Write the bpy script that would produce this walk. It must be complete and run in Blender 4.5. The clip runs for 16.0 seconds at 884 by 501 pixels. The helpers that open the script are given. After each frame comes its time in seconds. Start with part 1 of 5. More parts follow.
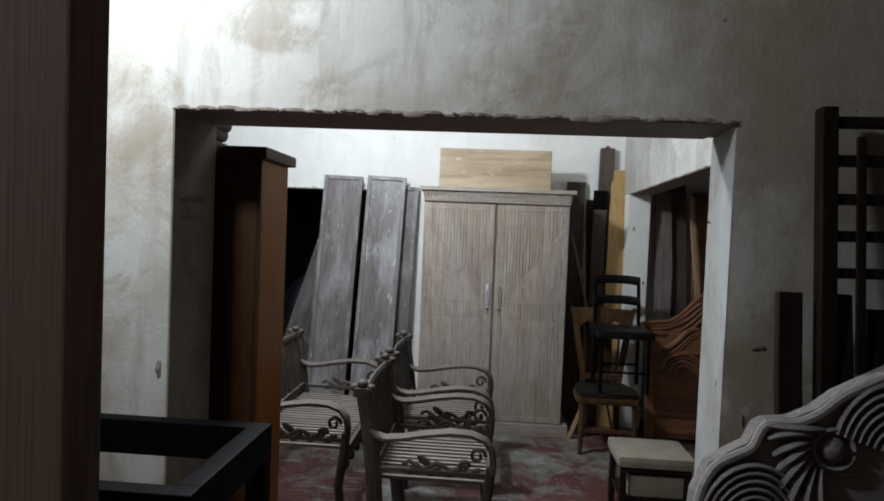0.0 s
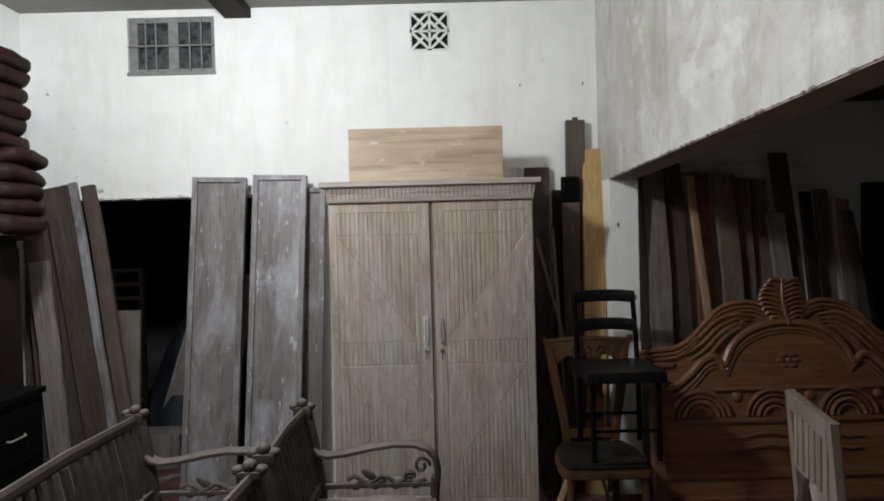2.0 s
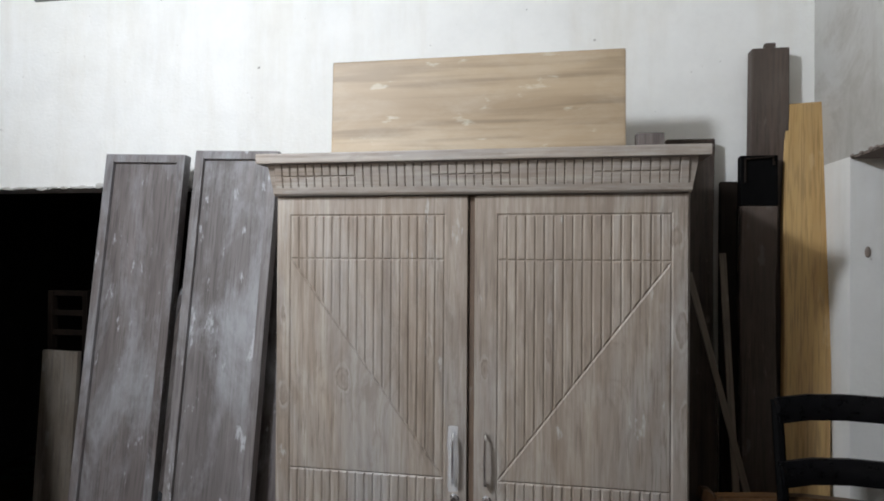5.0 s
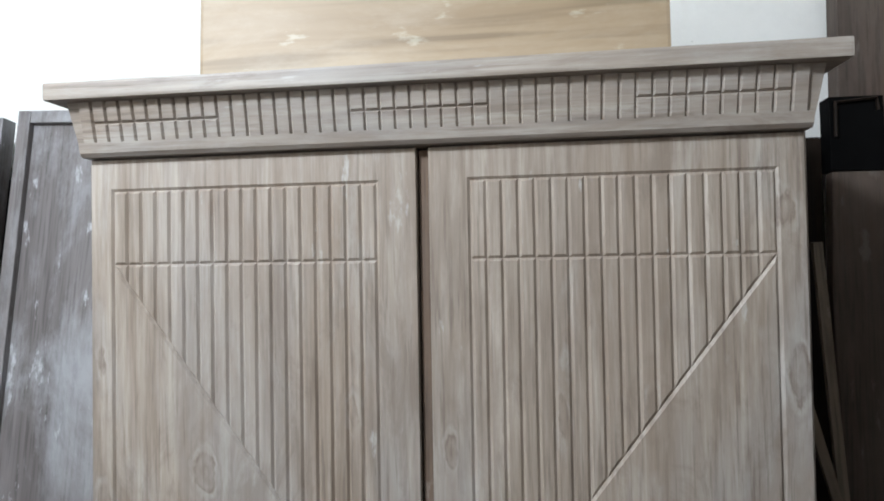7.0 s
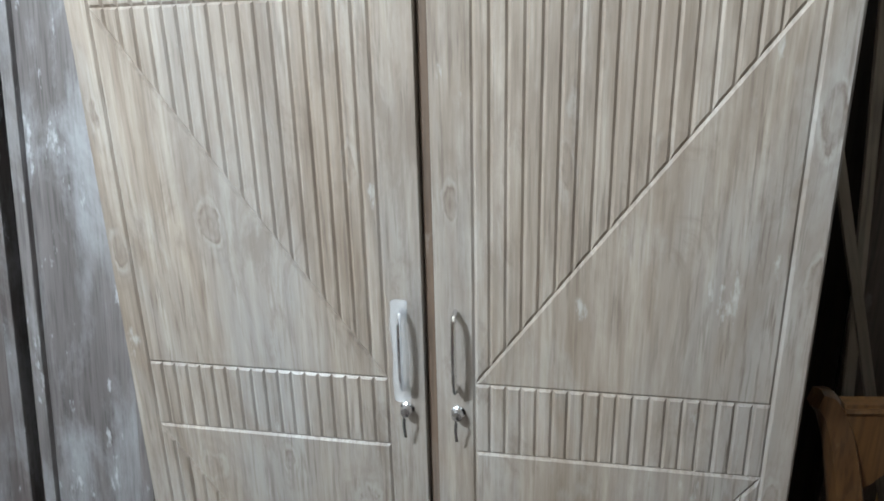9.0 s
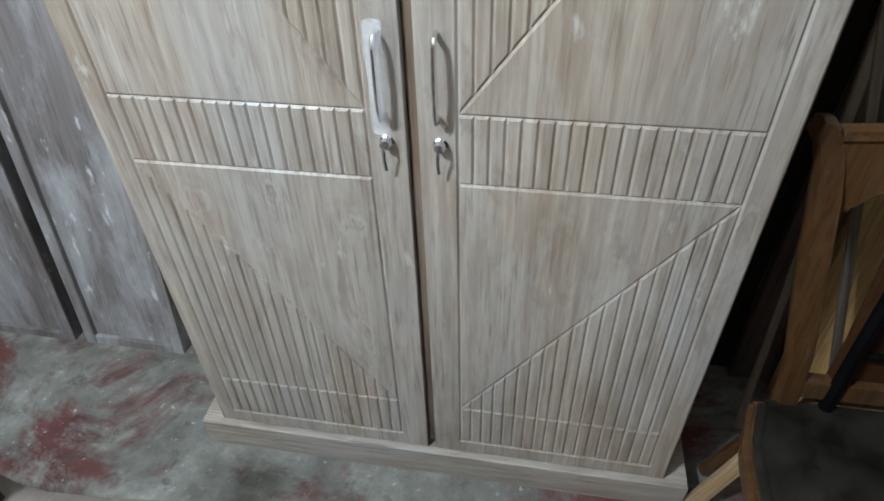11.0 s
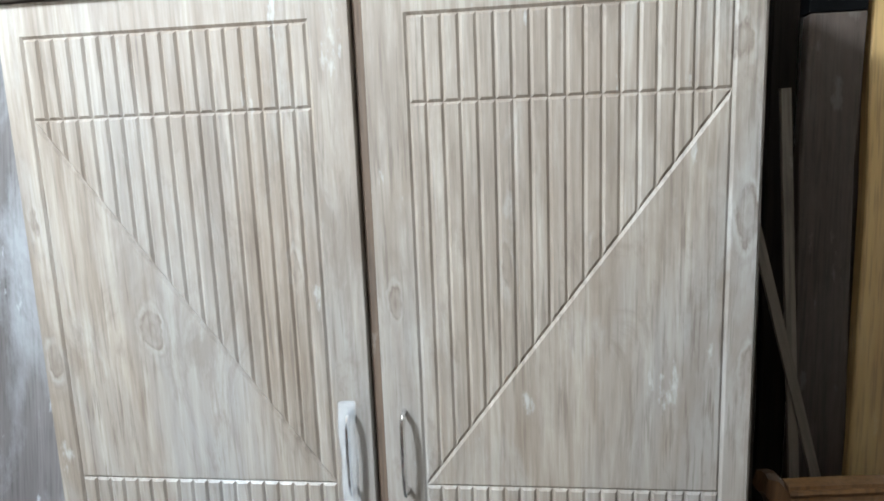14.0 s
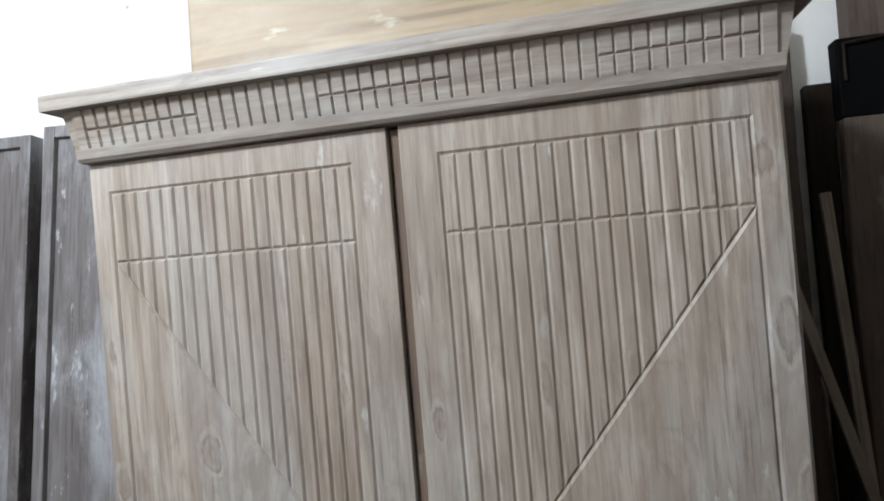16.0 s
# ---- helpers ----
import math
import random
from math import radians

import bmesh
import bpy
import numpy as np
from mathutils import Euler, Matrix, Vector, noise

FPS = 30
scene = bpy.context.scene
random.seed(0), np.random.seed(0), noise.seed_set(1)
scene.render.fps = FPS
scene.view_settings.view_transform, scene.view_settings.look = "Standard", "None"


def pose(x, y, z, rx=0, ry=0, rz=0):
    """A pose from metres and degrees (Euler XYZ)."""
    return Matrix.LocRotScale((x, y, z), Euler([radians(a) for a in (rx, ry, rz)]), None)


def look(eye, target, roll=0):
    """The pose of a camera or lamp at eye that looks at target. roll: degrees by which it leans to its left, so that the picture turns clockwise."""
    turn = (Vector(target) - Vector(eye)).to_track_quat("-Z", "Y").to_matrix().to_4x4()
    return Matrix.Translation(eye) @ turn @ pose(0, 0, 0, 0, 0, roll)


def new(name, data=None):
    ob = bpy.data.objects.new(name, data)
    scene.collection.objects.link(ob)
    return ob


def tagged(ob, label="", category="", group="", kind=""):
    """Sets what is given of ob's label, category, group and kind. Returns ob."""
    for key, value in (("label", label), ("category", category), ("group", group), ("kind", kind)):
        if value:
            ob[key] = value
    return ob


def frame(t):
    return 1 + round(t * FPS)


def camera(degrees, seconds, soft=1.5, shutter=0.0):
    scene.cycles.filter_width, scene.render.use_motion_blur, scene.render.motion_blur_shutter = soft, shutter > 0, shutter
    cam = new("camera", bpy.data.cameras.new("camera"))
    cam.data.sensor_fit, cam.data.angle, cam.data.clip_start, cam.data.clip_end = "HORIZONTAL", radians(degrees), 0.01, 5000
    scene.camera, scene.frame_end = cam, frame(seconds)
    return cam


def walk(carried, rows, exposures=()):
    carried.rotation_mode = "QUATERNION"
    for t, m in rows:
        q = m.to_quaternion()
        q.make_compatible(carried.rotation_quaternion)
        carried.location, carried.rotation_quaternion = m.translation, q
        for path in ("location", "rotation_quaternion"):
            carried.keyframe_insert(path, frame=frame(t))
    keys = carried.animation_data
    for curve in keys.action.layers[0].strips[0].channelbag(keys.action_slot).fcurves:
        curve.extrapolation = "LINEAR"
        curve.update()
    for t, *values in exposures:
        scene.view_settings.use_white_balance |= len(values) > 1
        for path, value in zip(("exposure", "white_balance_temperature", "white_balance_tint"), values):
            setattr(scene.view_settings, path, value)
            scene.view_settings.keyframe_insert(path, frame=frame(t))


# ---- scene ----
cam = camera(71.3, 16.0, 1.8)
PATH = [
    (0, (-0.067, -0.108, 1.674), (-0.212, 1.885, 1.607), 2.3),
    (0.5, (-0.019, 0.274, 1.657), (-0.142, 2.269, 1.569), -0.2),
    (1, (0.018, 0.626, 1.675), (-0.191, 2.614, 1.615), 1.2),
    (1.5, (0.025, 1.029, 1.658), (0.044, 3.029, 1.664), 1.1),
    (2, (0.053, 1.39, 1.683), (0.057, 3.39, 1.648), -1.5),
    (2.5, (0.125, 1.727, 1.703), (-0.011, 3.722, 1.67), -1.3),
    (3, (0.163, 2.049, 1.702), (0.316, 4.044, 1.718), -0.2),
    (3.5, (0.122, 2.386, 1.692), (0.274, 4.38, 1.688), 0.8),
    (4, (0.181, 2.679, 1.712), (0.063, 4.676, 1.738), 0.1),
    (4.2, (0.227, 2.803, 1.737), (0.0, 4.79, 1.737), 1.5),
    (6.3, (0.225, 3.797, 1.71), (-0.212, 5.748, 1.75), -1.4),
    (6.5, (0.205, 3.879, 1.69), (-0.139, 5.85, 1.711), -1.3),
    (7, (0.157, 3.991, 1.712), (-0.093, 5.974, 1.756), -1.0),
    (7.5, (0.174, 4.046, 1.711), (-0.21, 6.006, 1.608), -0.5),
    (8, (0.21, 4.047, 1.674), (-0.164, 5.991, 1.386), -1.4),
    (8.5, (0.217, 4.041, 1.629), (-0.16, 5.961, 1.215), -1.1),
    (9, (0.212, 4.049, 1.613), (-0.16, 5.931, 1.046), -1.4),
    (9.5, (0.209, 4.067, 1.598), (-0.158, 5.889, 0.861), -1.8),
    (10, (0.201, 4.083, 1.575), (-0.153, 5.788, 0.59), -1.5),
    (10.2, (0.204, 4.104, 1.58), (-0.11, 5.722, 0.448), -1.8),
    (12.3, (0.219, 4.106, 1.531), (-0.049, 5.56, 0.185), -1.3),
    (12.5, (0.214, 4.095, 1.528), (-0.025, 5.645, 0.288), -0.9),
    (13, (0.203, 4.063, 1.544), (-0.046, 5.835, 0.651), -0.2),
    (13.5, (0.224, 4.055, 1.56), (-0.066, 5.963, 1.038), -1.2),
    (14, (0.232, 4.038, 1.645), (0.0, 6.0, 1.329), -2.2),
    (14.5, (0.235, 4.035, 1.661), (-0.062, 6.009, 1.535), -2.1),
    (15, (0.252, 4.03, 1.682), (-0.045, 6.008, 1.714), -2.2),
    (15.5, (0.261, 4.021, 1.685), (-0.095, 5.987, 1.785), -2.9),
    (16, (0.286, 4.004, 1.685), (-0.143, 5.957, 1.698), -4.8),
]
EXPOSURES = [
    (0.0, 0.05, 6350, 10), (0.6, -0.15, 6650, 10), (1.0, -0.13, 6600, 10), (1.5, -0.08, 6500, 10), (2.5, 0.0, 6800, 14), (3.2, -0.11, 6700, 12), (4.2, 0.05, 6600, 14), (6.3, 0.05, 6350, 10), (6.7, 0.18, 6350, 10), (7.0, 0.45, 6250, 10), (7.5, 0.23, 6300, 9), (8.0, 0.66, 6080, 6),
    (9.0, 0.86, 6080, 5), (10.0, 0.70, 6080, 5), (12.5, 1.48, 6060, 5), (13.0, 1.20, 6060, 5), (13.5, 1.1, 6030, 5), (14.5, 1.26, 5950, 5), (15.1, 0.88, 6050, 7), (15.5, 0.60, 6150, 9), (16.0, 0.48, 6250, 10),
]
walk(cam, [(t, look(eye, target, roll)) for t, eye, target, roll in PATH], EXPOSURES)

# ---- light ----
world = bpy.data.worlds.new("world")
scene.world = world
world.use_nodes = True
world.node_tree.nodes["Background"].inputs[0].default_value = (0.5, 0.6, 0.8, 1)
world.node_tree.nodes["Background"].inputs[1].default_value = 0.001


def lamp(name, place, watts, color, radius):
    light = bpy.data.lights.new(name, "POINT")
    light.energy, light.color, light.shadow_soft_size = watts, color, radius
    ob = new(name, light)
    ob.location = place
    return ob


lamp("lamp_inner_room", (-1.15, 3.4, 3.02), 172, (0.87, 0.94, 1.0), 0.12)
lamp("lamp_front_room", (-1.35, 1.12, 2.78), 92, (0.86, 0.93, 1.0), 0.08)


# ---- materials ----
def nodes_of(name, rough):
    m = bpy.data.materials.new(name)
    m.use_nodes = True
    t = m.node_tree
    b = t.nodes["Principled BSDF"]
    b.inputs["Roughness"].default_value = rough
    return m, t, b


def node(t, kind, **given):
    n = t.nodes.new(kind)
    for key, value in given.items():
        n.inputs[key.replace("_", " ")].default_value = value
    return n


def ramp(t, source, stops):
    r = t.nodes.new("ShaderNodeValToRGB")
    while len(r.color_ramp.elements) < len(stops):
        r.color_ramp.elements.new(0.5)
    for e, (at, c) in zip(r.color_ramp.elements, stops):
        e.position, e.color = at, (*c, 1) if isinstance(c, tuple) else (c, c, c, 1)
    t.links.new(source, r.inputs[0])
    return r


def mix(t, fac, a, b, how="MIX"):
    n = t.nodes.new("ShaderNodeMix")
    n.data_type, n.blend_type = "RGBA", how
    for slot, value in ((0, fac), (6, a), (7, b)):
        if isinstance(value, (int, float)):
            n.inputs[slot].default_value = value
        elif isinstance(value, tuple):
            n.inputs[slot].default_value = (*value, 1)
        else:
            t.links.new(value, n.inputs[slot])
    return n.outputs[2]


def coords(t, scale, shuffle=True):
    """Object coordinates, stretched, and shifted for each object by its own random number."""
    tc, mp = t.nodes.new("ShaderNodeTexCoord"), t.nodes.new("ShaderNodeMapping")
    mp.inputs["Scale"].default_value = scale
    t.links.new(tc.outputs["Object"], mp.inputs["Vector"])
    if shuffle:
        info = t.nodes.new("ShaderNodeObjectInfo")
        mul = t.nodes.new("ShaderNodeMath")
        mul.operation = "MULTIPLY"
        mul.inputs[1].default_value = 9.0
        t.links.new(info.outputs["Random"], mul.inputs[0])
        t.links.new(mul.outputs[0], mp.inputs["Location"])
    return mp.outputs[0]


def noise_tex(t, vector, scale, detail=5.0, rough=0.6, distort=0.0):
    n = node(t, "ShaderNodeTexNoise", Scale=scale, Detail=detail, Roughness=rough, Distortion=distort)
    t.links.new(vector, n.inputs["Vector"])
    return n.outputs["Fac"]


def bump(t, b, height, strength, dist):
    n = node(t, "ShaderNodeBump", Strength=strength, Distance=dist)
    t.links.new(height, n.inputs["Height"])
    t.links.new(n.outputs[0], b.inputs["Normal"])


AXIS = {"x": (0.045, 1, 1), "y": (1, 0.045, 1), "z": (1, 1, 0.045)}
KNOT = {"x": (1.3, 4.2, 4.2), "y": (4.2, 1.3, 4.2), "z": (4.2, 4.2, 1.3)}


def wood(name, dark, light, axis="z", rough=0.6, dust=0.0, dust_color=(0.55, 0.53, 0.5), shuffle=True, grain=38.0, piece=0.12, knots=0.55, lit_dust=0.0):
    """Wood with long grain along an axis, broad figure, fine pores, a few knots and, if asked, pale dust in patches."""
    m, t, b = nodes_of(name, rough)
    v = coords(t, AXIS[axis], shuffle)
    fine = noise_tex(t, v, grain, 6, 0.65, 0.08)
    broad = noise_tex(t, v, 7.0, 4, 0.55, 0.25)
    mid = mix(t, 0.5, fine, broad)
    c = ramp(t, mid, [(0.37, dark), (0.63, light)]).outputs[0]
    pores = ramp(t, noise_tex(t, v, grain * 4.0, 2, 0.5), [(0.36, 0.66), (0.5, 1.0)]).outputs[0]
    c = mix(t, 0.8, c, pores, "MULTIPLY")
    if knots:
        kv = coords(t, KNOT[axis], shuffle)
        cell = t.nodes.new("ShaderNodeTexVoronoi")
        cell.inputs["Scale"].default_value = 1.0
        warp = mix(t, 0.06, kv, node_color(t, kv, 3.0))
        t.links.new(warp, cell.inputs["Vector"])
        near = ramp(t, cell.outputs["Distance"], [(0.03, 1.0), (0.17, 0.0)]).outputs[0]
        some = ramp(t, cell.outputs["Color"], [(0.48, 0.0), (0.52, 1.0)]).outputs[0]
        rings = t.nodes.new("ShaderNodeMath")
        rings.operation = "SINE"
        far = t.nodes.new("ShaderNodeMath")
        far.operation = "MULTIPLY"
        far.inputs[1].default_value = 95.0
        t.links.new(cell.outputs["Distance"], far.inputs[0])
        t.links.new(far.outputs[0], rings.inputs[0])
        lines = ramp(t, rings.outputs[0], [(0.0, 0.35), (0.9, 1.0)]).outputs[0]
        mask = mix(t, 1.0, mix(t, 1.0, near, some, "MULTIPLY"), lines, "MULTIPLY")
        soft = mix(t, 1.0, mask, (knots, knots, knots), "MULTIPLY")
        c = mix(t, soft, c, tuple(0.6 * k for k in dark))
    if piece:
        info = t.nodes.new("ShaderNodeObjectInfo")
        tone = ramp(t, info.outputs["Random"], [(0.0, 1 - piece), (1.0, 1.0)]).outputs[0]
        c = mix(t, 1.0, c, tone, "MULTIPLY")
    if dust:
        plain = coords(t, tuple(0.55 if k < 1 else 1.6 for k in AXIS[axis]), shuffle)
        patch = noise_tex(t, plain, 3.6, 9, 0.72, 0.3)
        d1 = ramp(t, patch, [(0.46, 0.0), (0.66, dust)]).outputs[0]
        c = mix(t, d1, c, dust_color)
        brown = ramp(t, noise_tex(t, plain, 2.3, 6, 0.65, 0.4), [(0.5, 0.0), (0.68, 0.5)]).outputs[0]
        c = mix(t, brown, c, tuple(0.4 * a + 0.5 * d for a, d in zip(light, dark)))
        chalk = ramp(t, noise_tex(t, plain, 16.0, 5, 0.6), [(0.63, 0.0), (0.70, 0.9 * dust)]).outputs[0]
        c = mix(t, chalk, c, tuple(min(0.8, 1.5 * k) for k in dust_color))
    if lit_dust:
        # pale dust colour on faces that look up, brightening tops as overhead light does
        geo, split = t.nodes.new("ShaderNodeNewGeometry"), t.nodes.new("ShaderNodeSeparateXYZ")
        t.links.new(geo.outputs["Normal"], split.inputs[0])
        top = ramp(t, split.outputs["Z"], [(0.35, 0.0), (0.85, lit_dust)]).outputs[0]
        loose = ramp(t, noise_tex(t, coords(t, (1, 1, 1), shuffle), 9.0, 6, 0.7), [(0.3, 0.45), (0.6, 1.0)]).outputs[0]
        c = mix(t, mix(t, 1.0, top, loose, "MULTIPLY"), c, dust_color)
    t.links.new(c, b.inputs["Base Color"])
    bump(t, b, fine, 0.2, 0.003)
    return m


# knots and burls of the wardrobe front: x, z, half width, half height
KNOTS = ((0.578, 1.54, 0.016, 0.062), (0.560, 1.775, 0.020, 0.045), (0.584, 1.29, 0.012, 0.06), (0.040, 1.405, 0.010, 0.04), (0.222, 1.48, 0.012, 0.07), (-0.128, 0.838, 0.022, 0.03), (-0.445, 0.872, 0.02, 0.026), (-0.385, 1.37, 0.022, 0.034), (-0.575, 1.56, 0.012, 0.05), (-0.572, 1.30, 0.014, 0.04), (-0.12, 1.47, 0.014, 0.04), (0.36, 1.49, 0.012, 0.03), (-0.283, 0.90, 0.012, 0.03), (0.565, 0.9, 0.014, 0.05), (-0.13, 0.52, 0.012, 0.06))


def limed(name, axis):
    """Brown wood rubbed with pale lime: fine streaks, grey and brown patches, a few knots with their flowing figure, chalky marks."""
    m, t, b = nodes_of(name, 0.55)
    v = coords(t, tuple(0.05 if k < 1 else 1.0 for k in AXIS[axis]), False)
    loose = coords(t, tuple(0.42 if k < 1 else 1.4 for k in AXIS[axis]), False)
    tc = t.nodes.new("ShaderNodeTexCoord")
    wob = noise_tex(t, coords(t, (9, 9, 4), False), 2.2, 4, 0.62)
    figure = None
    for x, z, a, h in KNOTS if axis == "z" else ():
        mp = t.nodes.new("ShaderNodeMapping")
        mp.inputs["Location"].default_value = (-x / a, 0, -z / h)
        mp.inputs["Scale"].default_value = (1 / a, 0, 1 / h)
        t.links.new(tc.outputs["Object"], mp.inputs["Vector"])
        far = t.nodes.new("ShaderNodeVectorMath")
        far.operation = "LENGTH"
        t.links.new(mp.outputs[0], far.inputs[0])
        if figure is None:
            figure = far.outputs["Value"]
        else:
            least = t.nodes.new("ShaderNodeMath")
            least.operation = "MINIMUM"
            t.links.new(figure, least.inputs[0])
            t.links.new(far.outputs["Value"], least.inputs[1])
            figure = least.outputs[0]
    fine = noise_tex(t, v, 64.0, 6, 0.66, 0.12)
    c = ramp(t, fine, [(0.33, (0.25, 0.20, 0.158)), (0.50, (0.355, 0.297, 0.245)), (0.68, (0.475, 0.418, 0.36))]).outputs[0]
    # grey lime left in broad drifts, brown where it is rubbed off
    c = mix(t, ramp(t, noise_tex(t, loose, 1.5, 8, 0.66, 0.5), [(0.46, 0.0), (0.63, 0.62)]).outputs[0], c, (0.388, 0.386, 0.386))
    c = mix(t, ramp(t, noise_tex(t, loose, 1.25, 7, 0.64, 0.6), [(0.49, 0.0), (0.62, 0.8)]).outputs[0], c, (0.265, 0.20, 0.152))
    c = mix(t, ramp(t, noise_tex(t, loose, 3.6, 9, 0.70, 0.7), [(0.50, 0.0), (0.64, 0.6)]).outputs[0], c, (0.255, 0.205, 0.168))
    c = mix(t, ramp(t, noise_tex(t, loose, 5.2, 8, 0.70, 0.5), [(0.54, 0.0), (0.68, 0.55)]).outputs[0], c, (0.47, 0.445, 0.415))
    # open grain: short dark streaks in clusters
    streak = ramp(t, noise_tex(t, v, 125.0, 4, 0.6), [(0.36, 1.0), (0.48, 0.0)]).outputs[0]
    where = ramp(t, noise_tex(t, loose, 3.3, 6, 0.66), [(0.40, 0.12), (0.60, 0.75)]).outputs[0]
    c = mix(t, mix(t, 1.0, streak, where, "MULTIPLY"), c, (0.165, 0.13, 0.105))
    c = mix(t, ramp(t, noise_tex(t, loose, 8.0, 7, 0.72, 0.9), [(0.56, 0.0), (0.66, 0.55)]).outputs[0], c, (0.215, 0.172, 0.14))
    if figure is not None:
        bent = t.nodes.new("ShaderNodeMath")
        bent.operation = "MULTIPLY_ADD"
        t.links.new(wob, bent.inputs[0])
        bent.inputs[1].default_value = 3.4
        t.links.new(figure, bent.inputs[2])
        d = t.nodes.new("ShaderNodeMath")
        d.operation = "MULTIPLY"
        d.inputs[1].default_value = 0.2
        t.links.new(bent.outputs[0], d.inputs[0])
        broken = ramp(t, noise_tex(t, coords(t, (1, 1, 0.5), False), 46.0, 4, 0.65), [(0.40, 0.1), (0.60, 1.0)]).outputs[0]
        rings = ramp(t, d.outputs[0], [(0.30, 0.6), (0.40, 0.15), (0.47, 0.75), (0.505, 0.0), (0.60, 0.3), (0.66, 0.0), (0.78, 0.2), (0.86, 0.0)]).outputs[0]
        c = mix(t, mix(t, 1.0, rings, broken, "MULTIPLY"), c, (0.175, 0.135, 0.11))
        pale = ramp(t, d.outputs[0], [(0.48, 0.0), (0.54, 0.35), (0.62, 0.0)]).outputs[0]
        c = mix(t, mix(t, 1.0, pale, broken, "MULTIPLY"), c, (0.54, 0.515, 0.48))
    chalk = ramp(t, noise_tex(t, loose, 14.0, 6, 0.65), [(0.64, 0.0), (0.71, 0.6)]).outputs[0]
    c = mix(t, chalk, c, (0.60, 0.60, 0.59))
    t.links.new(c, b.inputs["Base Color"])
    r = ramp(t, noise_tex(t, loose, 2.0, 5, 0.6), [(0.35, 0.42), (0.65, 0.62)]).outputs[0]
    t.links.new(r, b.inputs["Roughness"])
    bump(t, b, mix(t, 0.35, fine, noise_tex(t, loose, 20.0, 4, 0.6)), 0.16, 0.003)
    return m


def node_color(t, vector, scale):
    n = node(t, "ShaderNodeTexNoise", Scale=scale, Detail=3.0)
    t.links.new(vector, n.inputs["Vector"])
    return n.outputs["Color"]


def plaster(name, base, stain, damp, amount, lo=0.48, hi=0.75, brown_patch=None):
    m, t, b = nodes_of(name, 0.92)
    v = coords(t, (1, 1, 1), False)
    drip = coords(t, (2.2, 2.2, 0.35), False)
    big = ramp(t, noise_tex(t, v, 0.9, 8, 0.62), [(lo, 0.0), (hi, amount)]).outputs[0]
    run = ramp(t, noise_tex(t, drip, 2.6, 6, 0.65), [(0.5, 0.0), (0.78, amount)]).outputs[0]
    spots = ramp(t, noise_tex(t, v, 26.0, 3, 0.55), [(0.73, 0.0), (0.79, 0.75)]).outputs[0]
    c = mix(t, big, base, stain)
    c = mix(t, run, c, damp)
    if amount > 0.75:
        peel = ramp(t, noise_tex(t, v, 3.3, 9, 0.72, 0.6), [(0.50, 0.0), (0.62, 0.55)]).outputs[0]
        c = mix(t, peel, c, tuple(0.5 * (k + d) for k, d in zip(stain, damp)))
        fresh = ramp(t, noise_tex(t, v, 2.2, 8, 0.7, 0.4), [(0.56, 0.0), (0.64, 0.6)]).outputs[0]
        c = mix(t, fresh, c, tuple(min(0.8, 1.15 * k) for k in base))
    if brown_patch:
        # a broad brown patch with an uneven edge, round one place on the wall
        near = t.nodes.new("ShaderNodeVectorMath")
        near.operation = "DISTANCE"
        near.inputs[1].default_value = brown_patch
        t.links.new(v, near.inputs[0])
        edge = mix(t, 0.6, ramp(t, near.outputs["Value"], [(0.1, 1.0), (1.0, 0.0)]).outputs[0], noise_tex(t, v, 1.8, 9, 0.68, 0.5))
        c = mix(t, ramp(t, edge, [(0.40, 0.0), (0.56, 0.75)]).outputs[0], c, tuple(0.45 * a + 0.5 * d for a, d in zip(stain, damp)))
    c = mix(t, spots, c, tuple(0.45 * k for k in damp))
    c = mix(t, 0.35, c, ramp(t, noise_tex(t, v, 5.0, 6, 0.7), [(0.3, 0.82), (0.6, 1.0)]).outputs[0], "MULTIPLY")
    t.links.new(c, b.inputs["Base Color"])
    h = mix(t, 0.4, noise_tex(t, v, 3.5, 6, 0.6), noise_tex(t, v, 70.0, 4, 0.6))
    bump(t, b, h, 0.35, 0.012)
    return m


def plain(name, color, rough, metal=0.0, vary=0.25, scale=14.0, relief=0.15):
    m, t, b = nodes_of(name, rough)
    b.inputs["Metallic"].default_value = metal
    v = coords(t, (1, 1, 1), True)
    n = noise_tex(t, v, scale, 6, 0.65)
    c = ramp(t, n, [(0.3, tuple(k * (1 - vary) for k in color)), (0.7, tuple(min(1, k * (1 + vary)) for k in color))]).outputs[0]
    t.links.new(c, b.inputs["Base Color"])
    r = ramp(t, n, [(0.3, max(0.02, rough - 0.12)), (0.7, min(1, rough + 0.12))]).outputs[0]
    t.links.new(r, b.inputs["Roughness"])
    if relief:
        bump(t, b, noise_tex(t, v, scale * 4, 4, 0.6), relief, 0.003)
    return m


M_WALL = plaster("white_limewash", (0.88, 0.88, 0.855), (0.78, 0.75, 0.66), (0.72, 0.68, 0.6), 0.5)
M_WALL_SIDE = plaster("beige_stained_limewash", (0.60, 0.597, 0.575), (0.42, 0.395, 0.35), (0.31, 0.28, 0.235), 0.8, 0.40, 0.66)
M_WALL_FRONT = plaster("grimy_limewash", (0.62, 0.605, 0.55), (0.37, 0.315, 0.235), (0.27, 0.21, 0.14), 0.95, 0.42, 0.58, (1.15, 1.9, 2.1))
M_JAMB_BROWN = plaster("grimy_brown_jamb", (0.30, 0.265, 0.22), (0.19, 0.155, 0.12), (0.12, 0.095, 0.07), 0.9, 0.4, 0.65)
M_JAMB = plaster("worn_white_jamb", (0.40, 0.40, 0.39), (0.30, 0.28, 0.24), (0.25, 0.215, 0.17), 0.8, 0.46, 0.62)
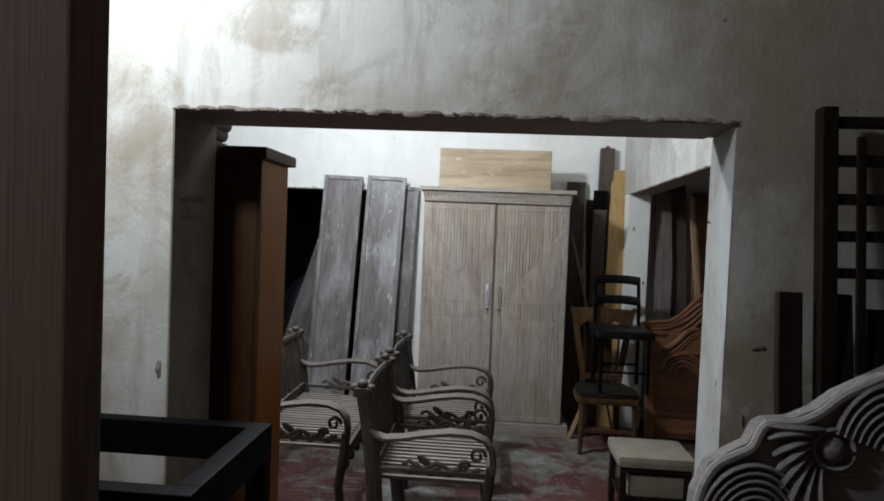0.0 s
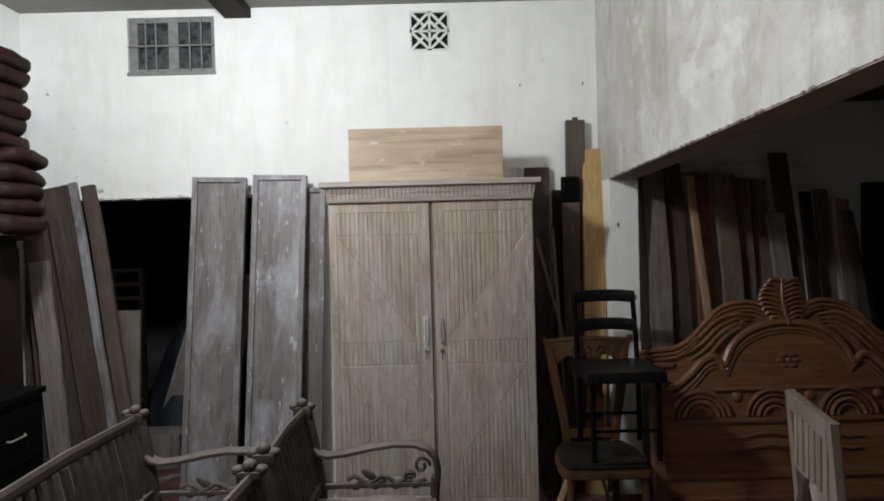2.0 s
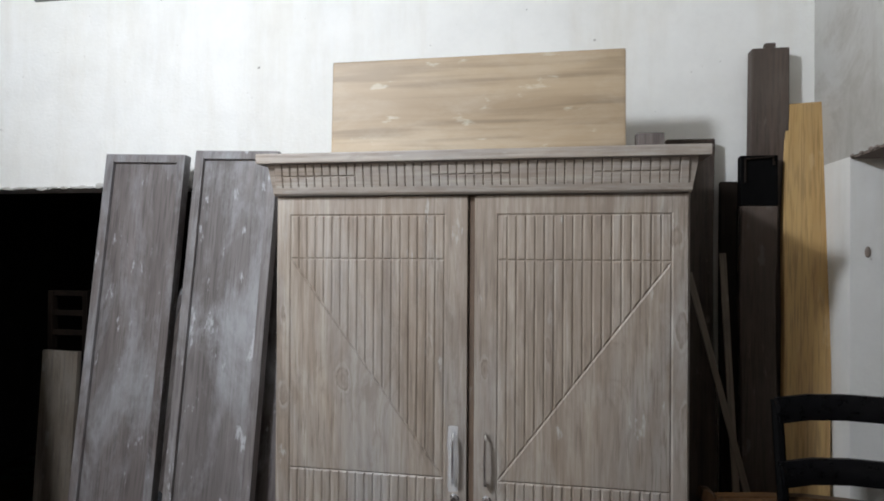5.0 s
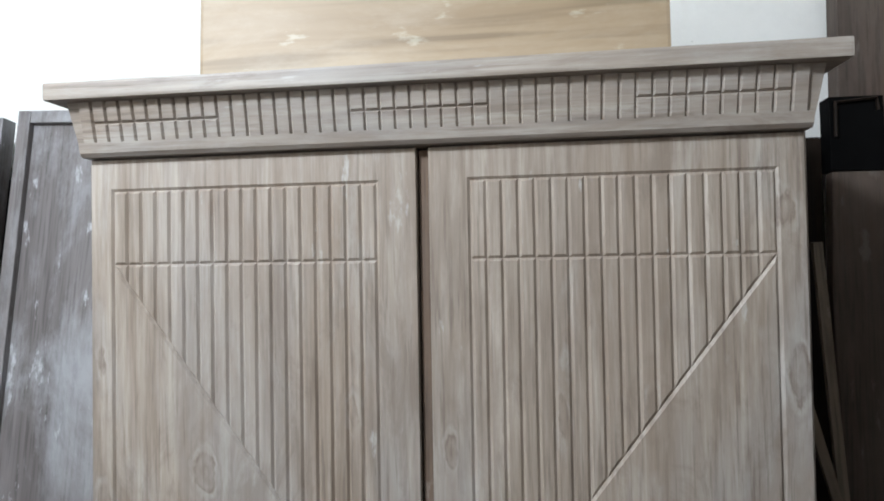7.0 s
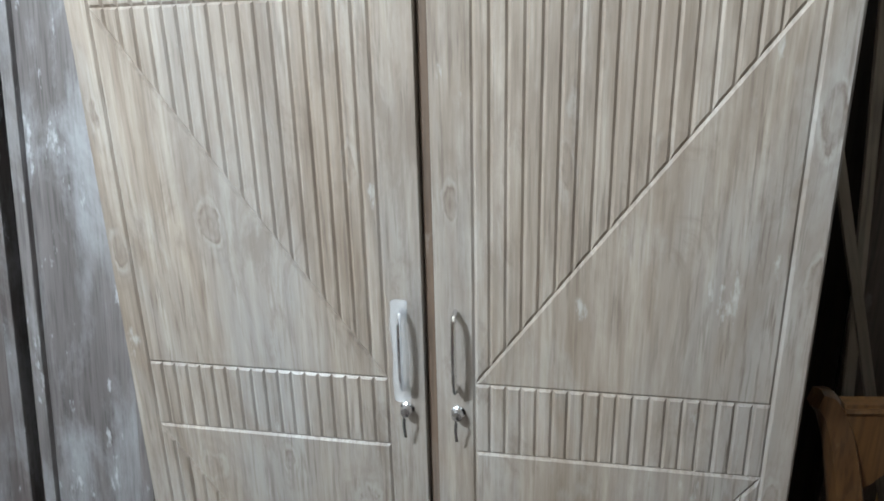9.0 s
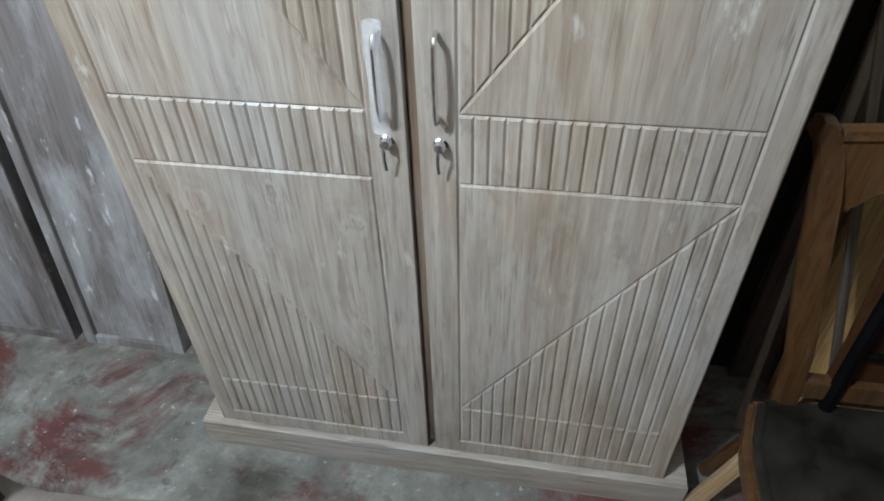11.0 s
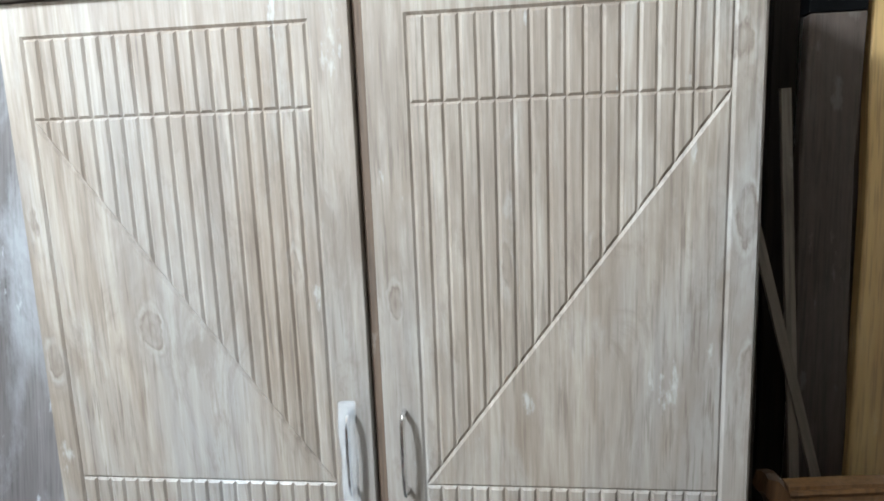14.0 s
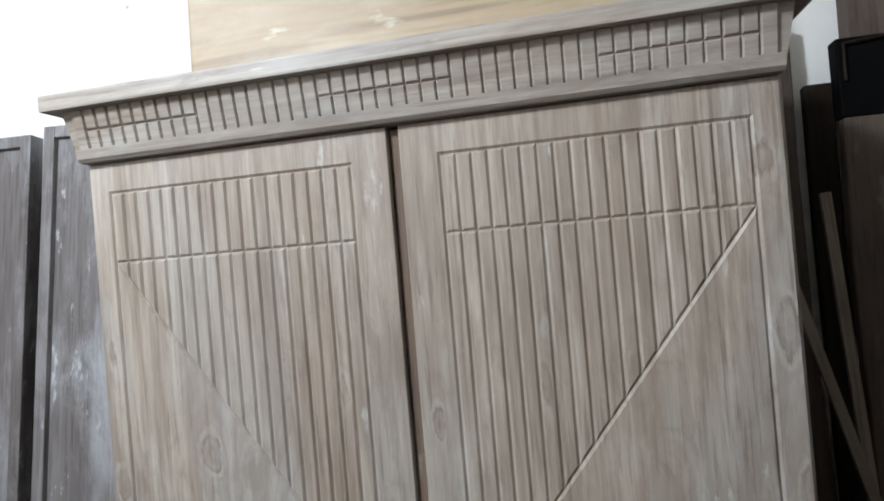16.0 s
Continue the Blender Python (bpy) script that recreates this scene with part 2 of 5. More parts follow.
M_SOFFIT = plaster("dark_brown_plaster", (0.27, 0.22, 0.19), (0.2, 0.16, 0.14), (0.15, 0.12, 0.1), 0.7)
M_CEIL = plaster("grey_ceiling", (0.27, 0.265, 0.257), (0.21, 0.20, 0.19), (0.16, 0.152, 0.14), 0.5)
M_DARKROOM = plaster("dark_closing_wall", (0.10, 0.095, 0.09), (0.06, 0.055, 0.05), (0.04, 0.04, 0.04), 0.7)
M_WASH = limed("limed_wood", "z")
M_WASH_X = limed("limed_wood_flat", "x")
M_GREY = wood("grey_sanded_wood", (0.108, 0.091, 0.087), (0.215, 0.190, 0.186), "z", 0.5, 0.72, (0.36, 0.368, 0.39))
# lighter copy of M_GREY, with one leaf's sheen put into the colour
M_GREYPALE = wood("grey_limed_sheen", (0.14, 0.123, 0.12), (0.265, 0.243, 0.242), "z", 0.45, 0.8, (0.40, 0.408, 0.43))
M_BENCH = wood("dusty_bench_wood", (0.017, 0.012, 0.009), (0.050, 0.037, 0.029), "y", 0.72, 0.25, (0.15, 0.128, 0.112), lit_dust=0.85)
M_BENCH_X = wood("dusty_bench_wood_cross", (0.024, 0.018, 0.013), (0.072, 0.056, 0.044), "x", 0.72, 0.25, (0.19, 0.165, 0.146), lit_dust=0.9)
M_SLAT = wood("pale_dusty_slat", (0.16, 0.137, 0.115), (0.30, 0.26, 0.222), "x", 0.7, 0.4, (0.38, 0.345, 0.31), lit_dust=0.5)
M_TEAK = wood("carved_teak", (0.125, 0.052, 0.024), (0.285, 0.128, 0.062), "x", 0.36, 0.1, (0.34, 0.28, 0.2))
M_CHAIR = wood("brown_chair_wood", (0.046, 0.021, 0.008), (0.115, 0.056, 0.021), "z", 0.42, 0.12, (0.25, 0.2, 0.15))
M_ORANGE = wood("orange_veneer", (0.20, 0.066, 0.007), (0.34, 0.122, 0.015), "z", 0.42, 0.0, shuffle=False)
M_CABDARK = wood("dark_brown_and_shade", (0.032, 0.013, 0.006), (0.066, 0.028, 0.011), "z", 0.45, 0.1, (0.08, 0.05, 0.03))
M_PALE = wood("pale_board", (0.33, 0.238, 0.145), (0.52, 0.40, 0.265), "x", 0.5, 0.3, (0.62, 0.55, 0.45), grain=9, knots=0.45)
M_YELLOW = wood("yellow_plank", (0.38, 0.22, 0.075), (0.62, 0.41, 0.17), "z", 0.6, 0.2, (0.5, 0.42, 0.3))
M_RAW = wood("rough_sawn_brown", (0.085, 0.058, 0.041), (0.235, 0.165, 0.12), "z", 0.8, 0.35, (0.3, 0.27, 0.24))
M_RAWGREY = wood("rough_sawn_grey", (0.11, 0.09, 0.084), (0.26, 0.22, 0.205), "z", 0.8, 0.4, (0.33, 0.31, 0.295))
M_OLD = wood("old_brown_lumber", (0.036, 0.024, 0.019), (0.105, 0.074, 0.058), "z", 0.75, 0.3, (0.17, 0.15, 0.13))
M_RAWTAN = wood("rough_sawn_tan", (0.27, 0.17, 0.08), (0.50, 0.34, 0.19), "z", 0.75, 0.25)
M_DARK = wood("dark_stained_wood", (0.009, 0.0065, 0.005), (0.028, 0.0185, 0.0135), "z", 0.6, 0.1, (0.05, 0.04, 0.033))
M_CREAMWOOD = wood("unfinished_cream_wood", (0.15, 0.118, 0.088), (0.27, 0.222, 0.175), "z", 0.65, 0.2)
M_CARVE = wood("grey_carved_wood", (0.15, 0.13, 0.115), (0.27, 0.24, 0.215), "x", 0.75, 0.4, (0.36, 0.34, 0.32))
M_NEAR = wood("dusty_brown_panel", (0.44, 0.31, 0.235), (0.60, 0.445, 0.345), "z", 0.7, 0.3, (0.55, 0.45, 0.37), False)
M_BLACK = plain("black_paint", (0.003, 0.003, 0.0033), 0.55, 0, 0.4)
M_LEATHER = plain("black_vinyl", (0.006, 0.006, 0.007), 0.33, 0, 0.3, 40, 0.3)
M_OLDSEAT = plain("dusty_black_vinyl", (0.016, 0.014, 0.011), 0.5, 0, 0.85, 9, 0.3)
M_CLOTH = plain("maroon_brown_cloth", (0.017, 0.0058, 0.0046), 0.65, 0, 0.6, 22, 0.5)
M_ROPE = plain("pale_rope", (0.45, 0.37, 0.27), 0.9)
M_CREAM = plain("cream_upholstery", (0.27, 0.235, 0.18), 0.9, 0, 0.18, 12, 0.3)
M_CHROME = plain("chrome", (0.75, 0.75, 0.77), 0.16, 1.0, 0.06, 30, 0)
M_GLASSDIRT = plain("dirty_window_glass", (0.05, 0.056, 0.056), 0.3, 0, 0.75, 16, 0)
M_GREYPAINT = plain("grey_window_paint", (0.2, 0.2, 0.19), 0.6, 0, 0.3, 18)
M_TARP = plain("blue_black_tarpaulin", (0.009, 0.011, 0.017), 0.6, 0, 0.4)
M_VENT = plain("vent_block_white", (0.72, 0.72, 0.69), 0.9, 0, 0.1)
M_HOLE = plain("unlit_void_black", (0.006, 0.006, 0.006), 0.9, 0, 0.2)

for dull, level in ((M_BLACK, 0.06), (M_LEATHER, 0.3), (M_CLOTH, 0.2), (M_DARK, 0.12), (M_ORANGE, 0.2), (M_CABDARK, 0.2), (M_OLDSEAT, 0.3), (M_CHAIR, 0.3)):
    dull.node_tree.nodes["Principled BSDF"].inputs["Specular IOR Level"].default_value = level


def film_material():
    m, t, b = nodes_of("clear_plastic_film", 0.12)
    b.inputs["Base Color"].default_value = (0.86, 0.9, 0.95, 1)
    b.inputs["Alpha"].default_value = 0.24
    v = coords(t, (1, 1, 0.4), False)
    bump(t, b, noise_tex(t, v, 60, 3, 0.6), 0.8, 0.004)
    return m


M_FILM = film_material()


def floor_material():
    m, t, b = nodes_of("worn_red_oxide_cement", 0.75)
    v = coords(t, (1, 1, 1), False)
    # trodden, dusty patch before the wardrobe
    near = t.nodes.new("ShaderNodeVectorMath")
    near.operation = "DISTANCE"
    near.inputs[1].default_value = (-0.2, 3.1, 0.0)
    t.links.new(coords(t, (0.62, 0.62, 0.62), False), near.inputs[0])
    trodden = ramp(t, near.outputs["Value"], [(0.15, 0.66), (0.60, 0.53), (0.95, 0.42)]).outputs[0]
    wear = ramp(t, mix(t, 0.35, noise_tex(t, v, 2.6, 11, 0.74, 0.5), trodden), [(0.465, 0.0), (0.535, 1.0)]).outputs[0]
    red = ramp(t, noise_tex(t, v, 9.0, 6, 0.65), [(0.3, (0.05, 0.015, 0.013)), (0.7, (0.135, 0.045, 0.04))]).outputs[0]
    grey = ramp(t, noise_tex(t, v, 6.0, 9, 0.72), [(0.28, (0.075, 0.07, 0.062)), (0.5, (0.17, 0.168, 0.15)), (0.72, (0.33, 0.33, 0.30))]).outputs[0]
    c = mix(t, wear, red, grey)
    soot = ramp(t, noise_tex(t, v, 13.0, 7, 0.7, 0.4), [(0.56, 0.0), (0.66, 0.6)]).outputs[0]
    c = mix(t, soot, c, (0.05, 0.043, 0.038))
    c = mix(t, ramp(t, noise_tex(t, v, 48.0, 3, 0.6), [(0.66, 0.0), (0.72, 0.75)]).outputs[0], c, (0.46, 0.45, 0.42))
    t.links.new(c, b.inputs["Base Color"])
    bump(t, b, mix(t, 0.5, wear, noise_tex(t, v, 40.0, 5, 0.6)), 0.3, 0.006)
    return m


M_FLOOR = floor_material()


# ---- mesh helpers ----
def box(bm, x0, x1, y0, y1, z0, z1, bev=0.0):
    made = bmesh.ops.create_cube(bm, size=1.0, matrix=Matrix.Translation(((x0 + x1) / 2, (y0 + y1) / 2, (z0 + z1) / 2)) @ Matrix.Diagonal((x1 - x0, y1 - y0, z1 - z0, 1)))
    if bev:
        edges = {e for v in made["verts"] for e in v.link_edges}
        bmesh.ops.bevel(bm, geom=list(edges), offset=bev, segments=2, profile=0.7, affect="EDGES")
    return bm


def new_box(*a, bev=0.0):
    return box(bmesh.new(), *a, bev=bev)


def sweep(bm, points, width, height, side=(0, 0, 1), segs=8, square=0.0, taper=None):
    """A bar of oval (square=0) or nearly square section along points; width lies across side, height along it."""
    pts = [Vector(p) for p in points]
    rings = []
    for i, p in enumerate(pts):
        d = (pts[min(i + 1, len(pts) - 1)] - pts[max(i - 1, 0)]).normalized()
        u = Vector(side)
        across = d.cross(u)
        across = across.normalized() if across.length > 1e-6 else d.orthogonal().normalized()
        up = across.cross(d).normalized()
        k = taper(i / (len(pts) - 1)) if taper else 1.0
        ring = []
        for j in range(segs):
            a = 2 * math.pi * (j + 0.5) / segs
            ca, sa = math.cos(a), math.sin(a)
            if square:
                big = max(abs(ca), abs(sa)) / (1 - 0.12 * (1 - square))
                ca, sa = ca / big, sa / big
            ring.append(bm.verts.new(p + across * (ca * width / 2 * k) + up * (sa * height / 2 * k)))
        rings.append(ring)
    for r, s in zip(rings, rings[1:]):
        for j in range(segs):
            bm.faces.new((r[j], r[(j + 1) % segs], s[(j + 1) % segs], s[j]))
    bm.faces.new(rings[0][::-1])
    bm.faces.new(rings[-1])
    return bm


def arc(cx, cz, rx, rz, a0, a1, n, y):
    return [(cx + rx * math.cos(radians(a0 + (a1 - a0) * i / n)), y, cz + rz * math.sin(radians(a0 + (a1 - a0) * i / n))) for i in range(n + 1)]


def ball(bm, c, r, sx=1, sy=1, sz=1):
    bmesh.ops.create_icosphere(bm, subdivisions=2, radius=r, matrix=Matrix.Translation(c) @ Matrix.Diagonal((sx, sy, sz, 1)))
    return bm


def lathe(bm, c, profile, n=14):
    """A turned piece: profile rows of radius and height above c."""
    rings = [[bm.verts.new((c[0] + r * math.cos(2 * math.pi * j / n), c[1] + r * math.sin(2 * math.pi * j / n), c[2] + h)) for j in range(n)] for r, h in profile]
    for r, s in zip(rings, rings[1:]):
        for j in range(n):
            bm.faces.new((r[j], r[(j + 1) % n], s[(j + 1) % n], s[j]))
    bm.faces.new(rings[0][::-1])
    bm.faces.new(rings[-1])
    return bm


def tidy(poly):
    """The polygon without repeated corners."""
    return [p for i, p in enumerate(poly) if math.hypot(p[0] - poly[i - 1][0], p[1] - poly[i - 1][1]) > 1e-4]


def inset_poly(poly, d):
    """A convex polygon (anticlockwise) moved inwards by d, one distance or one for each edge."""
    n = len(poly)
    d = d if isinstance(d, (list, tuple)) else [d] * n
    out = []
    for i in range(n):
        a, b, c = Vector(poly[i - 1]), Vector(poly[i]), Vector(poly[(i + 1) % n])
        d1, d2 = (b - a).normalized(), (c - b).normalized()
        n1, n2 = Vector((-d1.y, d1.x)), Vector((-d2.y, d2.x))
        det = n1.x * n2.y - n1.y * n2.x
        e1, e2 = d[i - 1], d[i]
        if abs(det) < 1e-4:
            out.append(b + n1 * e1)
        else:
            out.append(b + Vector(((e1 * n2.y - e2 * n1.y) / det, (n1.x * e2 - n2.x * e1) / det)))
    return out


def chamfered(poly, back, front, ch, bm=None):
    """A convex x-z polygon as a raised tile from y=back to y=front (front is nearer to -y), with sloping edges."""
    bm = bm or bmesh.new()
    poly = tidy(list(poly))
    area = sum(poly[i - 1][0] * poly[i][1] - poly[i][0] * poly[i - 1][1] for i in range(len(poly))) / 2
    if area < 0:
        poly = poly[::-1]
    if not isinstance(ch, (list, tuple)):
        around = sum(math.dist(poly[i - 1], poly[i]) for i in range(len(poly)))
        ch = min(ch, 0.8 * abs(area) / around)
    rings = [[bm.verts.new((x, y, z)) for x, z in p] for p, y in ((poly, back), (poly, back - 0.0005), (inset_poly(poly, ch), front))]
    n = len(poly)
    for r, s in zip(rings, rings[1:]):
        for j in range(n):
            bm.faces.new((r[j], r[(j + 1) % n], s[(j + 1) % n], s[j]))
    bm.faces.new(rings[-1])
    return bm


def clip(poly, px, pz, nx, nz):
    """The part of an x-z polygon where (p - (px, pz)) . n >= 0."""
    out = []
    for i in range(len(poly)):
        a, b = poly[i - 1], poly[i]
        da, db = (a[0] - px) * nx + (a[1] - pz) * nz, (b[0] - px) * nx + (b[1] - pz) * nz
        if (da >= 0) != (db >= 0):
            k = da / (da - db)
            out.append((a[0] + (b[0] - a[0]) * k, a[1] + (b[1] - a[1]) * k))
        if db >= 0:
            out.append(b)
    return out


def finish(bm, smooth=False):
    bmesh.ops.recalc_face_normals(bm, faces=bm.faces)
    me = bpy.data.meshes.new("mesh")
    bm.to_mesh(me)
    bm.free()
    if smooth:
        me.shade_smooth()
        me.set_sharp_from_angle(angle=radians(40))
    return me


def part(name, bm, material, parent=None, label="", smooth=False):
    me = finish(bm, smooth)
    me.materials.append(material)
    ob = new(name, me)
    if parent:
        ob.parent = parent
    if label:
        ob["label"] = label
    return ob


def thing(name, label, category, m=Matrix(), group="", kind=""):
    ob = new(name)
    ob.empty_display_size = 0.1
    ob.matrix_world = m
    return tagged(ob, label, category, group, kind)


def structure(name, bm, material, label="", category=""):
    return tagged(part(name, bm, material), label, category, "", "structure")


def rough_edge(bm, x0, x1, y, z, n, rng, size=0.012):
    for i in range(n):
        x = x0 + (x1 - x0) * (i + rng.random()) / n
        r = size * rng.uniform(0.4, 1.3)
        bmesh.ops.create_icosphere(bm, subdivisions=1, radius=r, matrix=Matrix.Translation((x, y + rng.uniform(-0.004, 0.004), z + rng.uniform(-0.004, 0.004))) @ Matrix.Diagonal((rng.uniform(1.2, 3.5), 0.6, 0.7, 1)))


# ---- structure ----
# inner room: x -2.78..1.15, y 2.23..5.63; front room: y < 1.91; bay beyond the low beam: x > 1.32
H = 3.30
FY0, FY1, BY = 1.91, 2.23, 5.63
OX0, OX1, OZ = -1.14, 0.745, 2.050
SPLAY = 0.038

structure("floor", new_box(-4.6, 4.6, -3.2, 9.2, -0.2, 0.0), M_FLOOR, "worn red oxide cement floor with grey dusty patches", "floor")
structure("ceiling", new_box(-4.6, 4.6, FY0, 9.2, H, H + 0.15), M_CEIL, "pale grey plastered ceiling slab", "ceiling")
# unseen slab, coloured dark so that it bounces little light
structure("ceiling_front_room", new_box(-4.6, 4.6, -3.2, FY0, H, H + 0.15), M_DARKROOM, "unseen ceiling slab, dark to cut bounced light", "ceiling")

bm = bmesh.new()
box(bm, -4.4, OX0, FY0, FY1, 0, H)
box(bm, OX1, 4.4, FY0, FY1, 0, H)
box(bm, OX0, OX1, FY0, FY1, OZ, H)
for v in bm.verts:
    # the right reveal is splayed: its front arris stands further in
    if abs(v.co.x - OX1) < 1e-4 and abs(v.co.y - FY0) < 1e-4:
        v.co.x -= SPLAY
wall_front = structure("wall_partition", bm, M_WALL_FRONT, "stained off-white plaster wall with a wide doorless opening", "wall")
rng = random.Random(4)
bm = bmesh.new()
rough_edge(bm, OX0, OX1 - SPLAY, FY0 - 0.001, OZ, 70, rng)
for x, r in ((0.22, 0.022), (0.28, 0.03), (-0.32, 0.022)):
    bmesh.ops.create_icosphere(bm, subdivisions=2, radius=r, matrix=Matrix.Translation((x, FY0, OZ - 0.004)) @ Matrix.Diagonal((1.9, 0.5, 0.6, 1)))
part("broken_plaster_edge", bm, M_SOFFIT, wall_front, "crumbled dark plaster along the lintel edge")
part("lintel_soffit", new_box(OX0 + 0.003, OX1 - SPLAY, FY0 + 0.002, FY1 - 0.002, OZ - 0.006, OZ - 0.0005), M_SOFFIT, wall_front, "dark brown underside of the lintel")
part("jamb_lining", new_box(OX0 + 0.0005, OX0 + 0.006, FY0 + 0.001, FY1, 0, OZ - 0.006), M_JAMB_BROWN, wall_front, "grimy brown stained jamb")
# two lines of faded pencilled writing on the jamb, as plain strokes
bm = bmesh.new()
for row, (z, n) in enumerate(((1.735, 11), (1.672, 10))):
    for k in range(n):
        y = 1.962 + 0.0165 * k
        box(bm, OX0 + 0.006, OX0 + 0.0075, y, y + rng.uniform(0.004, 0.009), z + 0.004 * k / n, z + 0.004 * k / n + rng.uniform(0.012, 0.024))
part("faded_writing", bm, M_RAW, wall_front, "two lines of faded illegible writing")
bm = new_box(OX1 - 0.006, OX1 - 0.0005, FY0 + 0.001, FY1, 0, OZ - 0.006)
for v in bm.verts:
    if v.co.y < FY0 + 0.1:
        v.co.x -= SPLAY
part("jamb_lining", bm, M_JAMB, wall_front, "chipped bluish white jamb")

# back wall with a low dark opening, a small high window and a pierced vent block
DX0, DX1, DZ = -2.62, -0.98, 2.02
WX0, WX1, WZ0, WZ1 = -2.05, -1.455, 2.875, 3.25
VX0, VX1, VZ0, VZ1 = -0.115, 0.145, 2.983, 3.243
bm = bmesh.new()
BT = 5.85
box(bm, -4.4, DX0, BY, BT, 0, DZ)
box(bm, DX1, 4.4, BY, BT, 0, DZ)
box(bm, -4.4, 4.4, BY, BT, DZ, WZ0)
box(bm, -4.4, WX0, BY, BT, WZ0, H)
box(bm, WX1, VX0, BY, BT, WZ0, H)
box(bm, VX1, 4.4, BY, BT, WZ0, H)
box(bm, WX0, WX1, BY, BT, WZ1, H)
box(bm, VX0, VX1, BY, BT, WZ0, VZ0)
box(bm, VX0, VX1, BY, BT, VZ1, H)
structure("wall_back", bm, M_WALL, "whitewashed plaster back wall with faint stains", "wall")
rng = random.Random(17)
bm = bmesh.new()
rough_edge(bm, DX0, DX1, BY - 0.001, DZ, 90, rng, 0.011)
for x, z, r in ((-2.33, 2.10, 0.035), (-2.27, 2.08, 0.025), (-1.72, 2.03, 0.02), (-1.30, 2.035, 0.018)):
    bmesh.ops.create_icosphere(bm, subdivisions=2, radius=r, matrix=Matrix.Translation((x, BY + 0.004, z)) @ Matrix.Diagonal((1.3, 0.35, 0.7, 1)))
for v in bm.verts:
    v.co += 0.005 * noise.noise_vector(v.co * 55)
part("crumbled_edge", bm, M_WALL_SIDE, bpy.data.objects["wall_back"], "crumbled grey plaster along the opening's edge")
structure("wall_left", new_box(-3.0, -2.78, FY1, BY, 0, H), M_WALL, "whitewashed plaster side wall", "wall")
def lift(bm):
    """The beam's lower edge climbs slightly towards the front."""
    for v in bm.verts:
        if v.co.z < 2.3:
            v.co.z += 0.022 * (5.36 - v.co.y)
    return bm


wall_right = structure("wall_right", lift(new_box(1.15, 1.33, FY1, 5.36, 2.05, H)), M_WALL_SIDE, "stained beige wall carried on a low beam over a wide opening", "wall")
part("wall_end", new_box(1.15, 1.33, 5.36, BY, 2.05, H), M_WALL_SIDE, wall_right)
structure("wall_pier", new_box(1.15, 1.33, 5.36, BY, 0, 2.05), M_WALL, "white plastered pier under the beam's end", "pier")
rng = random.Random(9)
bm = bmesh.new()
for i in range(60):
    y = FY1 + (5.36 - FY1) * (i + rng.random()) / 60
    bmesh.ops.create_icosphere(bm, subdivisions=1, radius=0.010 * rng.uniform(0.4, 1.2), matrix=Matrix.Translation((1.15, y, 2.05)) @ Matrix.Diagonal((0.6, rng.uniform(1.2, 3), 0.7, 1)))
part("broken_plaster_edge", lift(bm), M_SOFFIT, wall_right)
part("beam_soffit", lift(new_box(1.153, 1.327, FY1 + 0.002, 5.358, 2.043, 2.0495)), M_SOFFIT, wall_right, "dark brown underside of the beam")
for y, z in ((5.3, 1.0), (5.357, 1.28), (5.357, 1.75), (5.357, 0.92)):
    bm = bmesh.new()
    bmesh.ops.create_icosphere(bm, subdivisions=2, radius=0.012, matrix=Matrix.Translation((1.3 - 0.1 * (z > 1.5), 5.359, z)) @ Matrix.Diagonal((0.8, 0.25, 1.5, 1)))
    part("chip", bm, M_SOFFIT, wall_right, "dark chip in the plaster")

# closing walls; in the unseen front room their colours steer bounced light
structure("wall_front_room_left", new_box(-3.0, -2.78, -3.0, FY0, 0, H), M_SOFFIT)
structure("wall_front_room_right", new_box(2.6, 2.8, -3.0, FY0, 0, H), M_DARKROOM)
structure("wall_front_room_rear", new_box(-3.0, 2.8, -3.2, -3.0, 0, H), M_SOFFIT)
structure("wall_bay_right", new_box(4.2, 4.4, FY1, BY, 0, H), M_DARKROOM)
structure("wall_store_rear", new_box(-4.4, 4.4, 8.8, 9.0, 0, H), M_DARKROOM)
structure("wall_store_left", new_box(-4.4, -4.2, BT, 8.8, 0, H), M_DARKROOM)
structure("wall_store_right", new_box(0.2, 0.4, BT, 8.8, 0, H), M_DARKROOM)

# small high window
win = thing("window_1", "small grey steel window with grimy panes and bars", "window", kind="structure")
bm = bmesh.new()
for a in ((WX0, WX0 + 0.06, WZ0, WZ1), (WX1 - 0.03, WX1, WZ0, WZ1), (WX0 + 0.06, WX1 - 0.03, WZ0, WZ0 + 0.03), (WX0 + 0.06, WX1 - 0.03, WZ1 - 0.03, WZ1), (-1.78, -1.71, WZ0 + 0.03, WZ1 - 0.03)):
    box(bm, a[0], a[1], BY + 0.02, BY + 0.07, a[2], a[3], 0.004)
part("window_frame", bm, M_GREYPAINT, win)
part("window_sill", new_box(WX0 - 0.005, WX1 + 0.005, BY - 0.012, BY + 0.03, WZ0 - 0.02, WZ0 + 0.004, bev=0.004), M_GREYPAINT, win)
for a, b in ((WX0 + 0.055, -1.775), (-1.715, WX1 - 0.025)):
    part("pane", new_box(a, b, BY + 0.045, BY + 0.055, WZ0 + 0.02, WZ1 - 0.02), M_GLASSDIRT, win)
for x in (-1.93, -1.86, -1.63, -1.55):
    part("bar", sweep(bmesh.new(), [(x, BY + 0.012, WZ0), (x, BY + 0.012, WZ1)], 0.012, 0.012, (0, 1, 0)), M_GREYPAINT, win)
part("bar", sweep(bmesh.new(), [(WX0, BY + 0.01, 3.06), (WX1, BY + 0.01, 3.06)], 0.014, 0.014), M_GREYPAINT, win)

